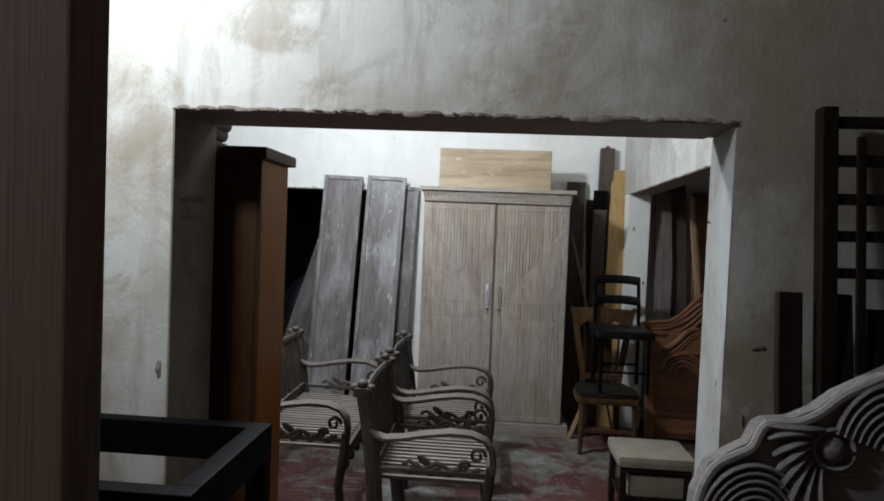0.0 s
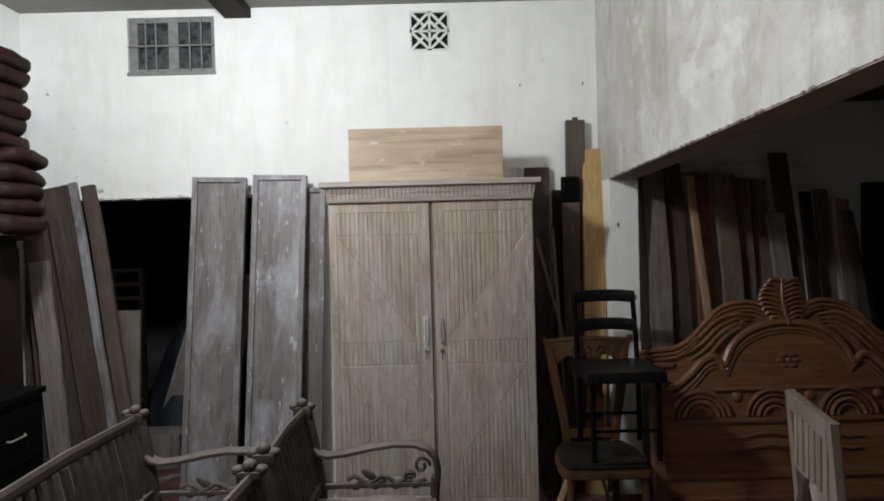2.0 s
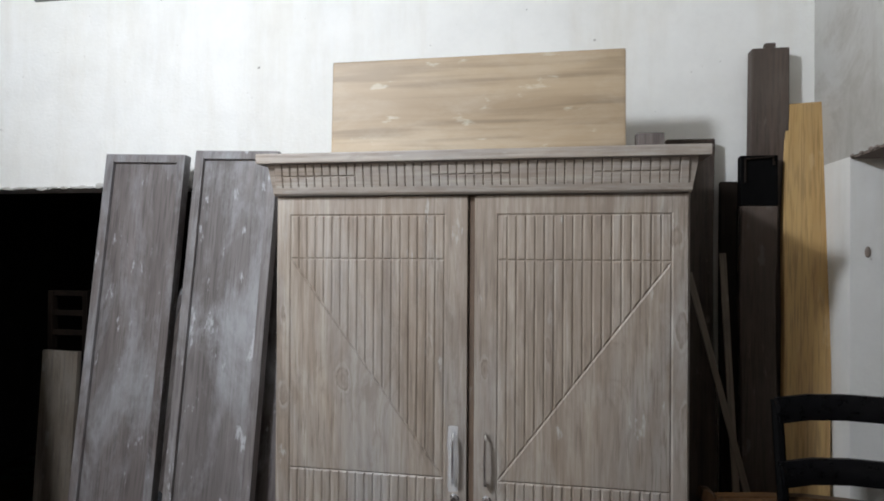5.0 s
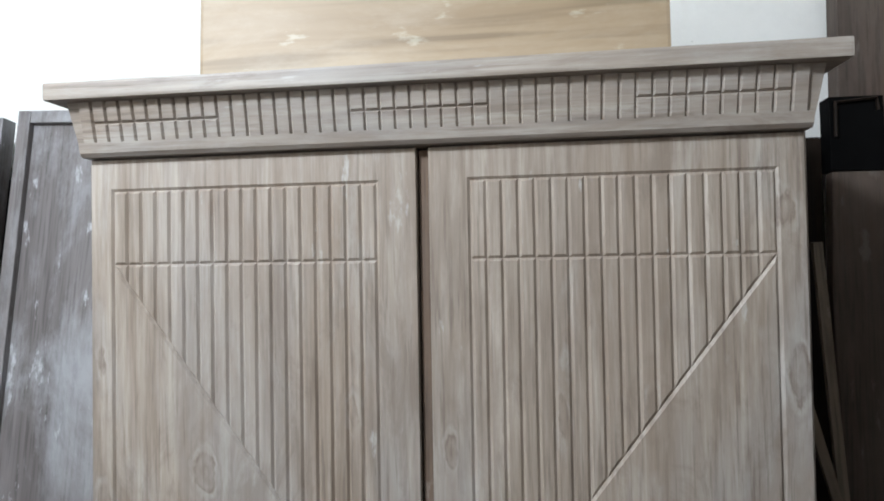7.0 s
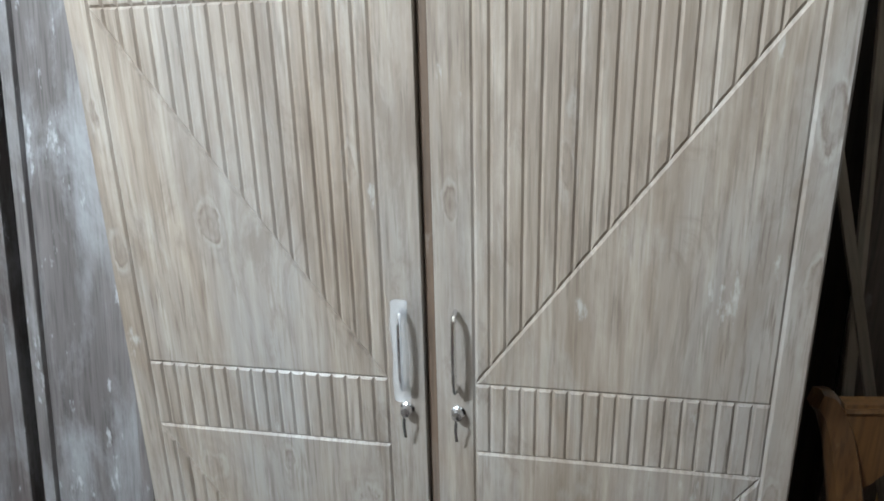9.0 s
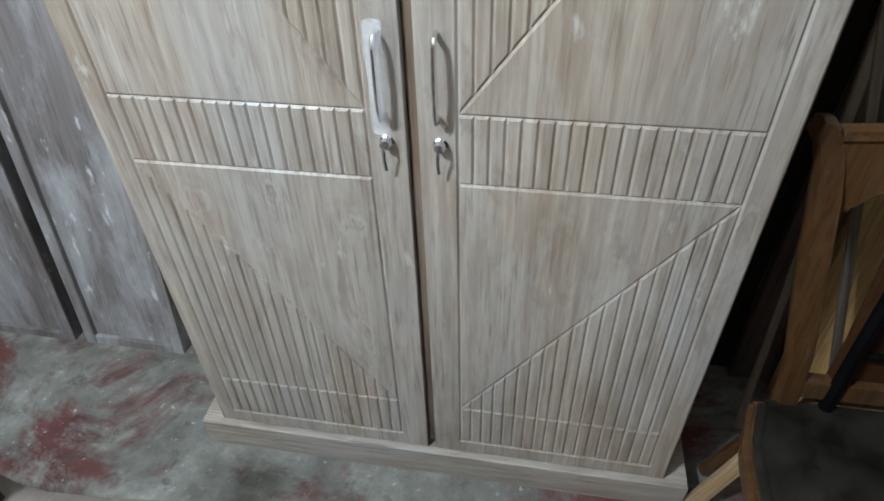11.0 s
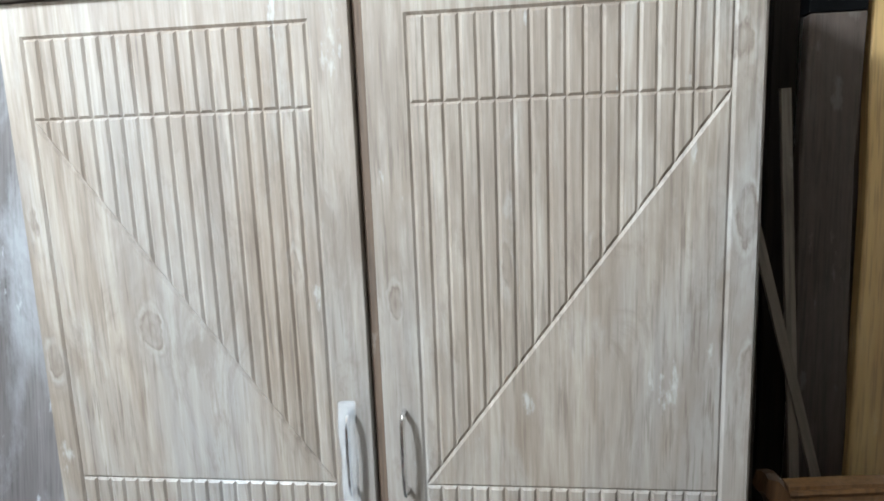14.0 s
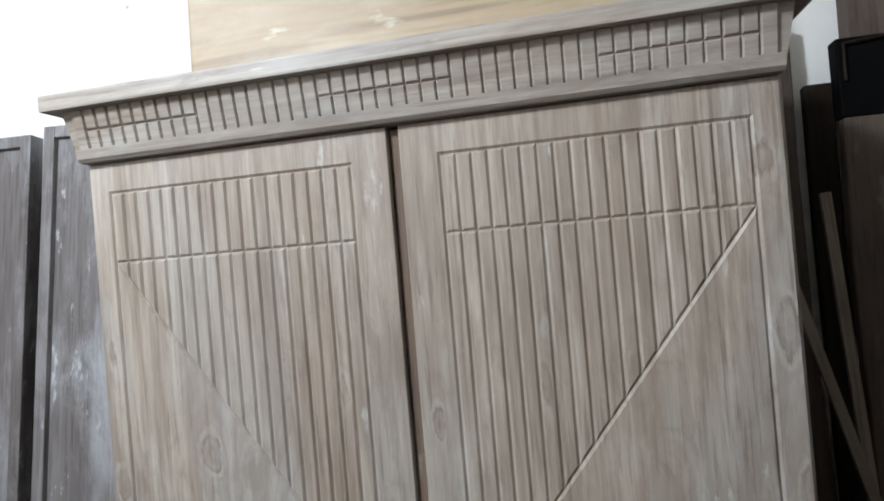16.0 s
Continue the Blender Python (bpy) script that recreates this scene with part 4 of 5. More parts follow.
# ---- seating group with slatted seats ----
def sofa(label, x, y0, y1, category, group):
    """Faces +x; its back stands at x and runs from y0 to y1."""
    ob = thing("slatted_armchair" if category == "armchair" else "slatted_sofa", label, category, pose(x, y0, 0), group)
    w = y1 - y0
    depth = 0.66
    for y in (0.03, w - 0.03):
        bm = bmesh.new()
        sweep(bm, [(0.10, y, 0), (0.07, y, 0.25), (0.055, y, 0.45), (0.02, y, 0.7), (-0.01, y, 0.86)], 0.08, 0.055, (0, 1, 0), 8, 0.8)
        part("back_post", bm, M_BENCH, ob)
        bm = bmesh.new()
        ball(bm, (-0.014, y, 0.883), 0.026, 1.1, 1.1, 1.0)
        for s in (-1, 1):
            ball(bm, (-0.014 + 0.042 * s, y, 0.868), 0.022, 1.15, 1.2, 0.9)
        box(bm, -0.058, 0.032, y - 0.03, y + 0.03, 0.82, 0.868, 0.012)
        part("finial", bm, M_BENCH, ob, "", True)
        # curved arm with a rolled front and its post
        arm = [(0.035, y, 0.66), (0.06, y, 0.632), (0.11, y, 0.618), (0.2, y, 0.628), (0.32, y, 0.652), (0.44, y, 0.668), (0.54, y, 0.664), (0.61, y, 0.638), (0.645, y, 0.59), (0.655, y, 0.53), (0.648, y, 0.48)]
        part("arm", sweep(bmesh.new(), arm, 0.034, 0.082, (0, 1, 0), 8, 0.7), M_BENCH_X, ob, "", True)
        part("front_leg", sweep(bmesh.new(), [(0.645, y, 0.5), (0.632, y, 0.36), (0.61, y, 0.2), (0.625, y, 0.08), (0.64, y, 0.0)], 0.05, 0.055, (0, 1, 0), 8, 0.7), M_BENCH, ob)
        bm = bmesh.new()
        for k, (cx, cz, r) in enumerate(((0.575, 0.555, 0.042), (0.51, 0.50, 0.03))):
            sweep(bm, [(cx + r * (1 - 0.06 * i) * math.cos(0.6 * i), y, cz + r * (1 - 0.06 * i) * math.sin(0.6 * i)) for i in range(13)], 0.018, 0.03, (0, 1, 0), 6)
        part("arm_scroll", bm, M_BENCH, ob, "", True)
        bm = bmesh.new()
        box(bm, 0.06, 0.63, y - 0.014, y + 0.014, 0.452, 0.474, 0.004)
        # wavy carved vine with leaves lying along the rail
        sweep(bm, [(0.20 + 0.034 * i, y, 0.492 + 0.018 * math.sin(1.5 * i)) for i in range(11)], 0.022, 0.024, (0, 1, 0), 6)
        for i in (2, 3, 4, 6, 8):
            up = 1 if i % 2 else -1
            leaf_bm = ball(bmesh.new(), (0, 0, 0), 0.03, 1.45, 0.45, 0.7)
            bmesh.ops.transform(leaf_bm, verts=leaf_bm.verts, matrix=pose(0.16 + 0.05 * i, y, 0.492 + 0.024 * up, 0, 35 * up, 0))
            spare = bpy.data.meshes.new("leaf")
            leaf_bm.to_mesh(spare)
            leaf_bm.free()
            bm.from_mesh(spare)
            bpy.data.meshes.remove(spare)
        part("side_rail", bm, M_BENCH_X, ob)
    part("top_rail", sweep(bmesh.new(), [(-0.01, 0.05, 0.83), (-0.012, w / 2, 0.845), (-0.01, w - 0.05, 0.83)], 0.03, 0.06, (0, 0, 1), 8, 0.8), M_BENCH, ob)
    part("lower_rail", new_box(0.045, 0.075, 0.055, w - 0.055, 0.44, 0.49, bev=0.005), M_BENCH, ob)
    n = max(6, round(w / 0.075))
    for i in range(n):
        y = 0.085 + (w - 0.17) * i / (n - 1)
        part("back_slat", sweep(bmesh.new(), [(0.055, y, 0.48), (0.03, y, 0.65), (-0.006, y, 0.81)], 0.02, 0.03, (0, 1, 0), 4, 1), M_BENCH, ob)
    part("front_rail", new_box(0.61, 0.645, 0.055, w - 0.055, 0.33, 0.40, bev=0.006), M_BENCH, ob)
    bm = bmesh.new()
    for i in range(int(w / 0.05)):
        y = 0.07 + (w - 0.14) * i / (int(w / 0.05) - 1)
        ball(bm, (0.63, y, 0.325 - 0.012 * math.cos(3 * i)), 0.024, 0.7, 1.2, 0.9)
        if i % 3 == 1:
            ball(bm, (0.636, y, 0.30), 0.03, 0.55, 1.0, 1.1)
    part("carved_apron", bm, M_BENCH, ob, "", True)
    n = round((w - 0.12) / 0.052)
    for i in range(n):
        y = 0.075 + (w - 0.15) * i / (n - 1)
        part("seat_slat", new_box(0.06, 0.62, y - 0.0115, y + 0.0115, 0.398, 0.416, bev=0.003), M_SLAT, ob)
    return ob


sofa("dusty grey unfinished wooden armchair with curved arms and slats", -0.645, 3.76, 4.49, "armchair", "armchairs in a row")
sofa("dusty grey unfinished wooden armchair with curved arms and slats", -0.645, 2.90, 3.64, "armchair", "armchairs in a row")
sofa("dusty grey unfinished wooden sofa with a long slatted back", -1.46, 3.26, 4.45, "sofa", "")

# ---- dining chair with a black chair stacked on it ----
wc = thing("dining_chair", "brown carved dining chair with dusty black seat", "chair", pose(0.660, 4.60, 0))
seat_line = [(0.03, 0.0), (0.47, 0.0), (0.50, 0.06), (0.49, 0.28), (0.45, 0.41), (0.05, 0.41), (0.01, 0.28), (0.0, 0.06)]


def pad(z0, z1, grow, bev):
    bm = bmesh.new()
    c = Vector((0.25, 0.2))
    rings = [[bm.verts.new((c.x + (x - c.x) * grow, c.y + (y - c.y) * grow, z)) for x, y in seat_line] for z in (z0, z1)]
    for j in range(len(seat_line)):
        k = (j + 1) % len(seat_line)
        bm.faces.new((rings[0][j], rings[0][k], rings[1][k], rings[1][j]))
    bm.faces.new(rings[0][::-1])
    bm.faces.new(rings[1])
    bmesh.ops.bevel(bm, geom=list(bm.edges), offset=bev, segments=2, affect="EDGES")
    return bm


part("seat_frame", pad(0.395, 0.445, 1.0, 0.01), M_CHAIR, wc)
part("seat", pad(0.44, 0.478, 0.95, 0.015), M_OLDSEAT, wc, "dusty black vinyl seat pad", True)
for s, x in ((-1, 0.10), (1, 0.40)):
    bm = sweep(bmesh.new(), [(x + 0.02 * s, 0.50, 0), (x - 0.005 * s, 0.43, 0.25), (x - 0.01 * s, 0.395, 0.45), (x + 0.005 * s, 0.405, 0.6), (x + 0.042 * s, 0.43, 0.8), (x + 0.066 * s, 0.452, 0.95), (x + 0.078 * s, 0.462, 1.01), (x + 0.092 * s, 0.466, 1.05), (x + 0.110 * s, 0.462, 1.072), (x + 0.122 * s, 0.458, 1.075)], 0.058, 0.05, (0, 1, 0), 10, 0.4, lambda k: 1.0 - 0.25 * abs(2 * k - 0.9) if k < 0.9 else 0.62)
    part("back_post", bm, M_CHAIR, wc, "bowed back post with a scrolled top", True)
    part("front_leg", sweep(bmesh.new(), [(x + 0.045 * s, 0.04, 0.41), (x + 0.05 * s, 0.03, 0.32), (x + 0.05 * s, 0.045, 0.15), (x + 0.055 * s, 0.02, 0.0)], 0.05, 0.05, (0, 1, 0), 8, 0.5, lambda k: 1 - 0.35 * k), M_CHAIR, wc, "", True)
# crest rail with a scalloped lower edge and carved scrolls
upper = [(0.02, 1.072), (0.15, 1.082), (0.25, 1.086), (0.35, 1.082), (0.48, 1.072)]
lower = [(0.45, 0.90), (0.425, 0.925), (0.39, 0.965), (0.35, 0.975), (0.31, 0.955), (0.28, 0.938), (0.25, 0.932), (0.22, 0.938), (0.19, 0.955), (0.15, 0.975), (0.11, 0.965), (0.075, 0.925), (0.05, 0.90)]
bm = bmesh.new()
face = bm.faces.new([bm.verts.new((x, 0.445, z)) for x, z in upper + lower])
for v in bmesh.ops.extrude_face_region(bm, geom=[face])["geom"]:
    if isinstance(v, bmesh.types.BMVert):
        v.co.y += 0.028
bmesh.ops.triangulate(bm, faces=[f for f in bm.faces if len(f.verts) > 4])
rail = part("crest_rail", bm, M_CHAIR, wc)
bm = bmesh.new()
for k in (-1, 0, 1):
    sweep(bm, [(0.25 + 0.075 * k + 0.026 * (1 - 0.05 * i) * math.cos(0.7 * i * (k or 1)), 0.443, 1.01 + 0.026 * (1 - 0.05 * i) * math.sin(0.7 * i)) for i in range(12)], 0.012, 0.012, (0, 1, 0), 6)
sweep(bm, [(x, 0.444, z - 0.012) for x, z in upper], 0.012, 0.010, (0, 1, 0), 6)
part("carving", bm, M_CHAIR, rail, "", True)
part("back_splat", sweep(bmesh.new(), [(0.25, 0.405, 0.47), (0.25, 0.412, 0.65), (0.25, 0.435, 0.82), (0.25, 0.455, 0.97)], 0.018, 0.16, (1, 0, 0), 4, 1), M_CABDARK, wc)
part("lower_back_rail", new_box(0.09, 0.41, 0.38, 0.41, 0.50, 0.55, bev=0.006), M_CHAIR, wc)
part("stretcher", new_box(0.05, 0.45, 0.03, 0.055, 0.17, 0.2, bev=0.004), M_CHAIR, wc)

bc = thing("black_chair", "black metal chair with vinyl seat stacked on a dining chair", "chair", pose(0.82, 4.62, 0.48))
part("seat", new_box(-0.02, 0.41, -0.01, 0.38, 0.418, 0.482, bev=0.02), M_LEATHER, bc, "padded black vinyl seat", True)
for x in (0.02, 0.37):
    part("back_post", sweep(bmesh.new(), [(x, 0.36, 0.0), (x, 0.37, 0.4), (x, 0.40, 0.62), (x, 0.45, 0.86)], 0.029, 0.029, (0, 1, 0), 8), M_BLACK, bc, "", True)
    part("front_leg", sweep(bmesh.new(), [(x, 0.03, 0.44), (x, 0.02, 0.0)], 0.029, 0.029, (0, 1, 0), 8), M_BLACK, bc, "", True)
for z, y in ((0.835, 0.435), (0.67, 0.405)):
    part("back_rest", sweep(bmesh.new(), [(0.015, y - 0.005, z), (0.10, y + 0.018, z + 0.008), (0.195, y + 0.026, z + 0.01), (0.29, y + 0.018, z + 0.008), (0.375, y - 0.005, z)], 0.03, 0.075, (0, 0, 1), 8, 0.5), M_LEATHER, bc, "", True)
for y in (0.03, 0.365):
    part("stretcher", sweep(bmesh.new(), [(0.02, y, 0.16), (0.37, y, 0.16)], 0.018, 0.018), M_BLACK, bc, "", True)

# ---- carved headboard in the bay: outline of a stepped arch with a shell crest ----
HB_C = 2.125


def curve(points, per=5):
    """A smooth line through points (Catmull-Rom)."""
    p = [Vector(q) for q in points]
    p = [2 * p[0] - p[1]] + p + [2 * p[-1] - p[-2]]
    out = []
    for a, b, c, d in zip(p, p[1:], p[2:], p[3:]):
        for i in range(per):
            k = i / per
            out.append(0.5 * (2 * b + (c - a) * k + (2 * a - 5 * b + 4 * c - d) * k * k + (3 * b - a - 3 * c + d) * k**3))
    return out + [p[-2]]


def carved_board(outline, foot, deep):
    bm = bmesh.new()
    face = bm.faces.new([bm.verts.new((x, 0, z)) for x, z in outline] + [bm.verts.new((x, 0, z)) for x, z in foot])
    ext = bmesh.ops.extrude_face_region(bm, geom=[face])
    for v in ext["geom"]:
        if isinstance(v, bmesh.types.BMVert):
            v.co.y += deep
    bmesh.ops.triangulate(bm, faces=[f for f in bm.faces if len(f.verts) > 4])
    return bm


hb = thing("bed_headboard", "carved brown teak headboard with arched mouldings and shell crest", "headboard", pose(HB_C, 5.0, 0, -6))
half = [(0.89, 0.975), (0.80, 0.985), (0.68, 0.995), (0.60, 1.035), (0.525, 1.10), (0.46, 1.17), (0.40, 1.222), (0.32, 1.255), (0.22, 1.265), (0.14, 1.24), (0.09, 1.20), (0.05, 1.23), (0.0, 1.24)]
outline = [(-x, z) for x, z in half] + [(x, z) for x, z in half[-2::-1]]
part("panel", carved_board(outline, [(0.88, 0.90), (0.80, 0.76), (0.78, 0.05), (-0.78, 0.05), (-0.80, 0.76), (-0.88, 0.90)], 0.045), M_TEAK, hb)
for off, r in ((0.0, 0.030), (-0.030, 0.022), (-0.054, 0.020)):
    for s in (-1, 1):
        pts = curve([(s * x, -0.008, z + off) for x, z in half[:11]], 3)
        part("top_moulding", sweep(bmesh.new(), pts, r, r * 1.2, (0, 1, 0), 8), M_TEAK, hb, "", True)
shoulder = [(-0.73, 0.752), (-0.65, 0.795), (-0.575, 0.86), (-0.515, 0.92), (-0.45, 0.94), (-0.405, 0.905), (-0.385, 0.90), (-0.345, 0.985), (-0.27, 1.065), (-0.15, 1.12), (0, 1.138)]
line = shoulder + [(-x, z) for x, z in shoulder[-2::-1]]
part("raised_field", carved_board([(x * 0.97, z - 0.02) for x, z in line], [], 0.013), M_TEAK, hb).location.y = -0.012
for k, r in ((0.0, 0.046), (-0.040, 0.022), (-0.062, 0.012)):
    part("arch_moulding", sweep(bmesh.new(), curve([(x * (1 + 0.9 * k), -0.016, z + k) for x, z in line], 4), r, r, (0, 1, 0), 8), M_TEAK, hb, "", True)
for cx in (-0.54, -0.10, 0.34, 0.70):
    for q, r in ((1.0, 0.03), (0.80, 0.018), (0.60, 0.03), (0.38, 0.018)):
        if abs(cx) + 0.17 * q < 0.84:
            part("rosette_arch", sweep(bmesh.new(), arc(cx, 0.578, 0.17 * q, 0.158 * q, 3, 177, 16, -0.014), r, r, (0, 1, 0), 6), M_TEAK, hb, "", True)
for cx in (-0.32, 0.12, 0.53):
    part("bud_carving", ball(bmesh.new(), (cx, -0.006, 0.70), 0.026, 1.2, 0.5, 1.2), M_TEAK, hb, "", True)
for s in (-1, 1):
    # long leaves swept under the top moulding, with a curled tip
    for k in range(4):
        bm = sweep(bmesh.new(), curve([(s * (0.64 - 0.03 * k), -0.008, 0.985 - 0.03 * k), (s * (0.53 - 0.02 * k), -0.016, 1.06 - 0.035 * k), (s * (0.42 - 0.012 * k), -0.018, 1.15 - 0.035 * k), (s * 0.30, -0.018, 1.19 - 0.03 * k), (s * (0.19 + 0.015 * k), -0.012, 1.175 - 0.022 * k)], 5), 0.034, 0.026, (0, 1, 0), 6, 0, lambda q: 0.35 + 0.65 * math.sin(math.pi * q))
        part("leaf_carving", bm, M_TEAK, hb, "", True)
    for k in range(5):
        bm = sweep(bmesh.new(), [(s * (0.40 - 0.03 * k), -0.014, 1.065 + 0.012 * k), (s * (0.385 - 0.03 * k), -0.022, 1.09 + 0.014 * k), (s * (0.355 - 0.03 * k), -0.014, 1.10 + 0.014 * k)], 0.016, 0.016, (0, 1, 0), 6)
        part("leaf_carving", bm, M_TEAK, hb, "", True)
    part("corner_moulding", new_box(s * 0.78 - 0.09, s * 0.78 + 0.09, -0.02, 0.001, 0.885, 0.915, bev=0.006), M_TEAK, hb)
# flame-shaped palmette: ribs on both sides of a stem
stem = [(0.01, -0.03, 1.125), (-0.008, -0.036, 1.20), (-0.02, -0.036, 1.29), (-0.012, -0.03, 1.395)]
part("palmette_stem", sweep(bmesh.new(), curve(stem, 5), 0.03, 0.03, (0, 1, 0), 8, 0, lambda k: 1 - 0.6 * k), M_TEAK, hb, "", True)
part("palmette", carved_board([(0.05, 1.13), (0.10, 1.20), (0.125, 1.27), (0.10, 1.335), (0.055, 1.385), (-0.012, 1.405), (-0.075, 1.385), (-0.125, 1.34), (-0.145, 1.275), (-0.11, 1.20), (-0.05, 1.13)], [], 0.035), M_TEAK, hb).location.y = -0.018
for s in (-1, 1):
    for k in range(9):
        q = k / 8
        z = 1.15 + 0.225 * q
        reach = 0.05 + 0.085 * math.sin(math.pi * (0.18 + 0.66 * q))
        x0 = -0.02 * math.sin(math.pi * q)
        pts = [(x0, -0.03, z - 0.01), (x0 + s * reach * 0.5, -0.034, z + 0.018), (x0 + s * reach * 0.85, -0.03, z + 0.022), (x0 + s * reach, -0.022, z + 0.008)]
        part("palmette_rib", sweep(bmesh.new(), curve(pts, 3), 0.017, 0.02, (0, 1, 0), 6), M_TEAK, hb, "", True)
bm = bmesh.new()
for k in range(6):
    a = radians(60 * k)
    ball(bm, (0.05 * math.cos(a), -0.016, 0.91 + 0.035 * math.sin(a)), 0.022, 1.3, 0.35, 0.7)
ball(bm, (0, -0.016, 0.91), 0.016)
part("flower_carving", bm, M_TEAK, hb, "", True)
for z, h in ((0.745, 0.018), (0.562, 0.03), (0.245, 0.035), (0.10, 0.03)):
    part("rail_moulding", new_box(-0.77, 0.77, -0.022, 0.001, z - h / 2, z + h / 2, bev=0.008), M_TEAK, hb)
for z in (0.40, 0.47):
    for s in (-1, 1):
        bm = bmesh.new()
        sweep(bm, [(s * 0.05 + s * 0.09 * i, -0.012, z + 0.02 * math.sin(1.4 * i)) for i in range(5)], 0.03, 0.03, (0, 1, 0), 6, 0, lambda k: 1 - 0.6 * k)
        part("vine_carving", bm, M_TEAK, hb, "", True)
for s in (-1, 1):
    part("post", new_box(s * 0.80 - 0.035, s * 0.80 + 0.035, -0.02, 0.06, 0.0, 0.755, bev=0.01), M_TEAK, hb)


# ---- cream chairs and stool by the opening ----
def cream_chair(m):
    ob = thing("carved_chair", "unfinished cream wooden chair with lattice back panel", "chair", m, "unfinished carved chairs")
    for y in (0.0, 0.40):
        part("back_post", sweep(bmesh.new(), [(0.03, y, 0), (0.01, y, 0.45), (0.0, y, 0.75), (-0.025, y, 1.11)], 0.035, 0.04, (1, 0, 0), 6, 0.7), M_CREAMWOOD, ob)
        part("front_leg", sweep(bmesh.new(), [(0.42, y, 0), (0.42, y, 0.44)], 0.035, 0.035, (1, 0, 0), 6, 0.7), M_CREAMWOOD, ob)
    part("top_rail", new_box(-0.04, -0.008, 0.018, 0.382, 1.05, 1.11, bev=0.006), M_CREAMWOOD, ob)
    for i in range(6):
        part("lattice_bar", new_box(-0.026, -0.0215, 0.045 + 0.058 * i, 0.067 + 0.058 * i, 0.86, 1.05), M_CREAMWOOD, ob)
    for z in (0.90, 0.95, 1.0):
        part("lattice_bar", new_box(-0.0125, -0.007, 0.02, 0.38, z, z + 0.02), M_CREAMWOOD, ob)
    part("back_panel", new_box(-0.0215, -0.0125, 0.02, 0.38, 0.865, 1.05), M_CREAMWOOD, ob)
    bm = bmesh.new()
    for s in (-1, 1):
        sweep(bm, [(-0.01, 0.2 + s * (0.03 + 0.09 * math.sin(math.pi * k / 8)), 0.5 + 0.045 * k) for k in range(9)], 0.02, 0.06, (1, 0, 0), 6)
    part("splat", bm, M_CREAMWOOD, ob, "", True)
    part("cross_rail", new_box(-0.02, 0.005, 0.018, 0.382, 0.84, 0.87, bev=0.004), M_CREAMWOOD, ob)
    part("seat", new_box(0.0, 0.45, -0.02, 0.42, 0.42, 0.46, bev=0.012), M_CREAMWOOD, ob)
    return ob


cream_chair(pose(1.225, 3.20, 0, 0, 0, -14))
cream_chair(pose(1.56, 3.05, 0, 0, 0, -12))
st = thing("upholstered_stool", "dark-framed stool with a rounded cream cushion", "stool", pose(0.745, 3.48, 0))
part("cushion", new_box(0.0, 0.44, 0.0, 0.36, 0.34, 0.41, bev=0.03), M_CREAM, st, "", True)
part("lower_cushion", new_box(0.07, 0.43, 0.05, 0.34, 0.155, 0.285, bev=0.03), M_CREAM, st, "", True)
part("frame", new_box(0.02, 0.42, 0.02, 0.34, 0.315, 0.341, bev=0.004), M_DARK, st)
part("shelf", new_box(0.03, 0.41, 0.03, 0.33, 0.135, 0.155, bev=0.003), M_DARK, st)
for x in (0.035, 0.405):
    for y in (0.035, 0.325):
        part("leg", new_box(x - 0.018, x + 0.018, y - 0.018, y + 0.018, 0, 0.315, bev=0.004), M_DARK, st)
plank("plank", "dark board leaning just behind the opening's edge", 1.02, 2.42, 0.16, 0.04, 1.5, -5, -3, M_DARK, 0, "leaning lumber")

# ---- tall cabinet inside the opening ----
cb = thing("tall_cabinet", "tall narrow orange-brown veneered cabinet", "cabinet", pose(-1.42, 2.262, 0))
part("body", new_box(0.0, 0.455, 0.0, 0.33, 0.0, 1.925, bev=0.003), M_ORANGE, cb)
part("top", new_box(-0.03, 0.483, -0.02, 0.355, 1.925, 1.97, bev=0.006), M_CABDARK, cb)
# shade painted on: dark sheet and strip cover the orange front
part("door", new_box(0.001, 0.447, -0.0045, -0.0005, 0.002, 1.923, bev=0.001), M_CABDARK, cb, "dark brown sheet standing for shade on the front")
part("corner_strip", new_box(0.448, 0.459, -0.004, 0.012, 0.0, 1.923, bev=0.002), M_CABDARK, cb)

# ---- cupboard with rolled cloth bundles, by the left wall ----
cu = thing("dark_cupboard", "tall dark brown cupboard standing against the side wall", "cupboard", pose(-2.775, 4.42, 0))
part("body", new_box(0.0, 0.42, 0.0, 0.48, 0.0, 1.74, bev=0.004), M_DARK, cu)
part("top", new_box(0.0, 0.45, -0.02, 0.50, 1.74, 1.77, bev=0.005), M_DARK, cu)
part("door", new_box(0.42, 0.438, 0.01, 0.236, 0.08, 1.70, bev=0.003), M_DARK, cu)
part("door", new_box(0.42, 0.438, 0.244, 0.47, 0.08, 1.70, bev=0.003), M_DARK, cu)
lc = thing("low_cabinet", "low black cabinet standing before the dark cupboard", "cabinet", pose(-2.5, 3.98, 0))
part("body", new_box(0.0, 0.58, 0.0, 0.42, 0.0, 0.99, bev=0.004), M_BLACK, lc)
part("top", new_box(-0.01, 0.60, -0.01, 0.43, 0.99, 1.02, bev=0.006), M_BLACK, lc)
part("drawer", new_box(0.58, 0.592, 0.02, 0.40, 0.70, 0.95, bev=0.003), M_BLACK, lc)
part("handle", sweep(bmesh.new(), [(0.592, 0.15, 0.83), (0.605, 0.16, 0.825), (0.605, 0.26, 0.825), (0.592, 0.27, 0.83)], 0.01, 0.01, (0, 0, 1), 6), M_CREAMWOOD, lc, "pale drawer pull", True)


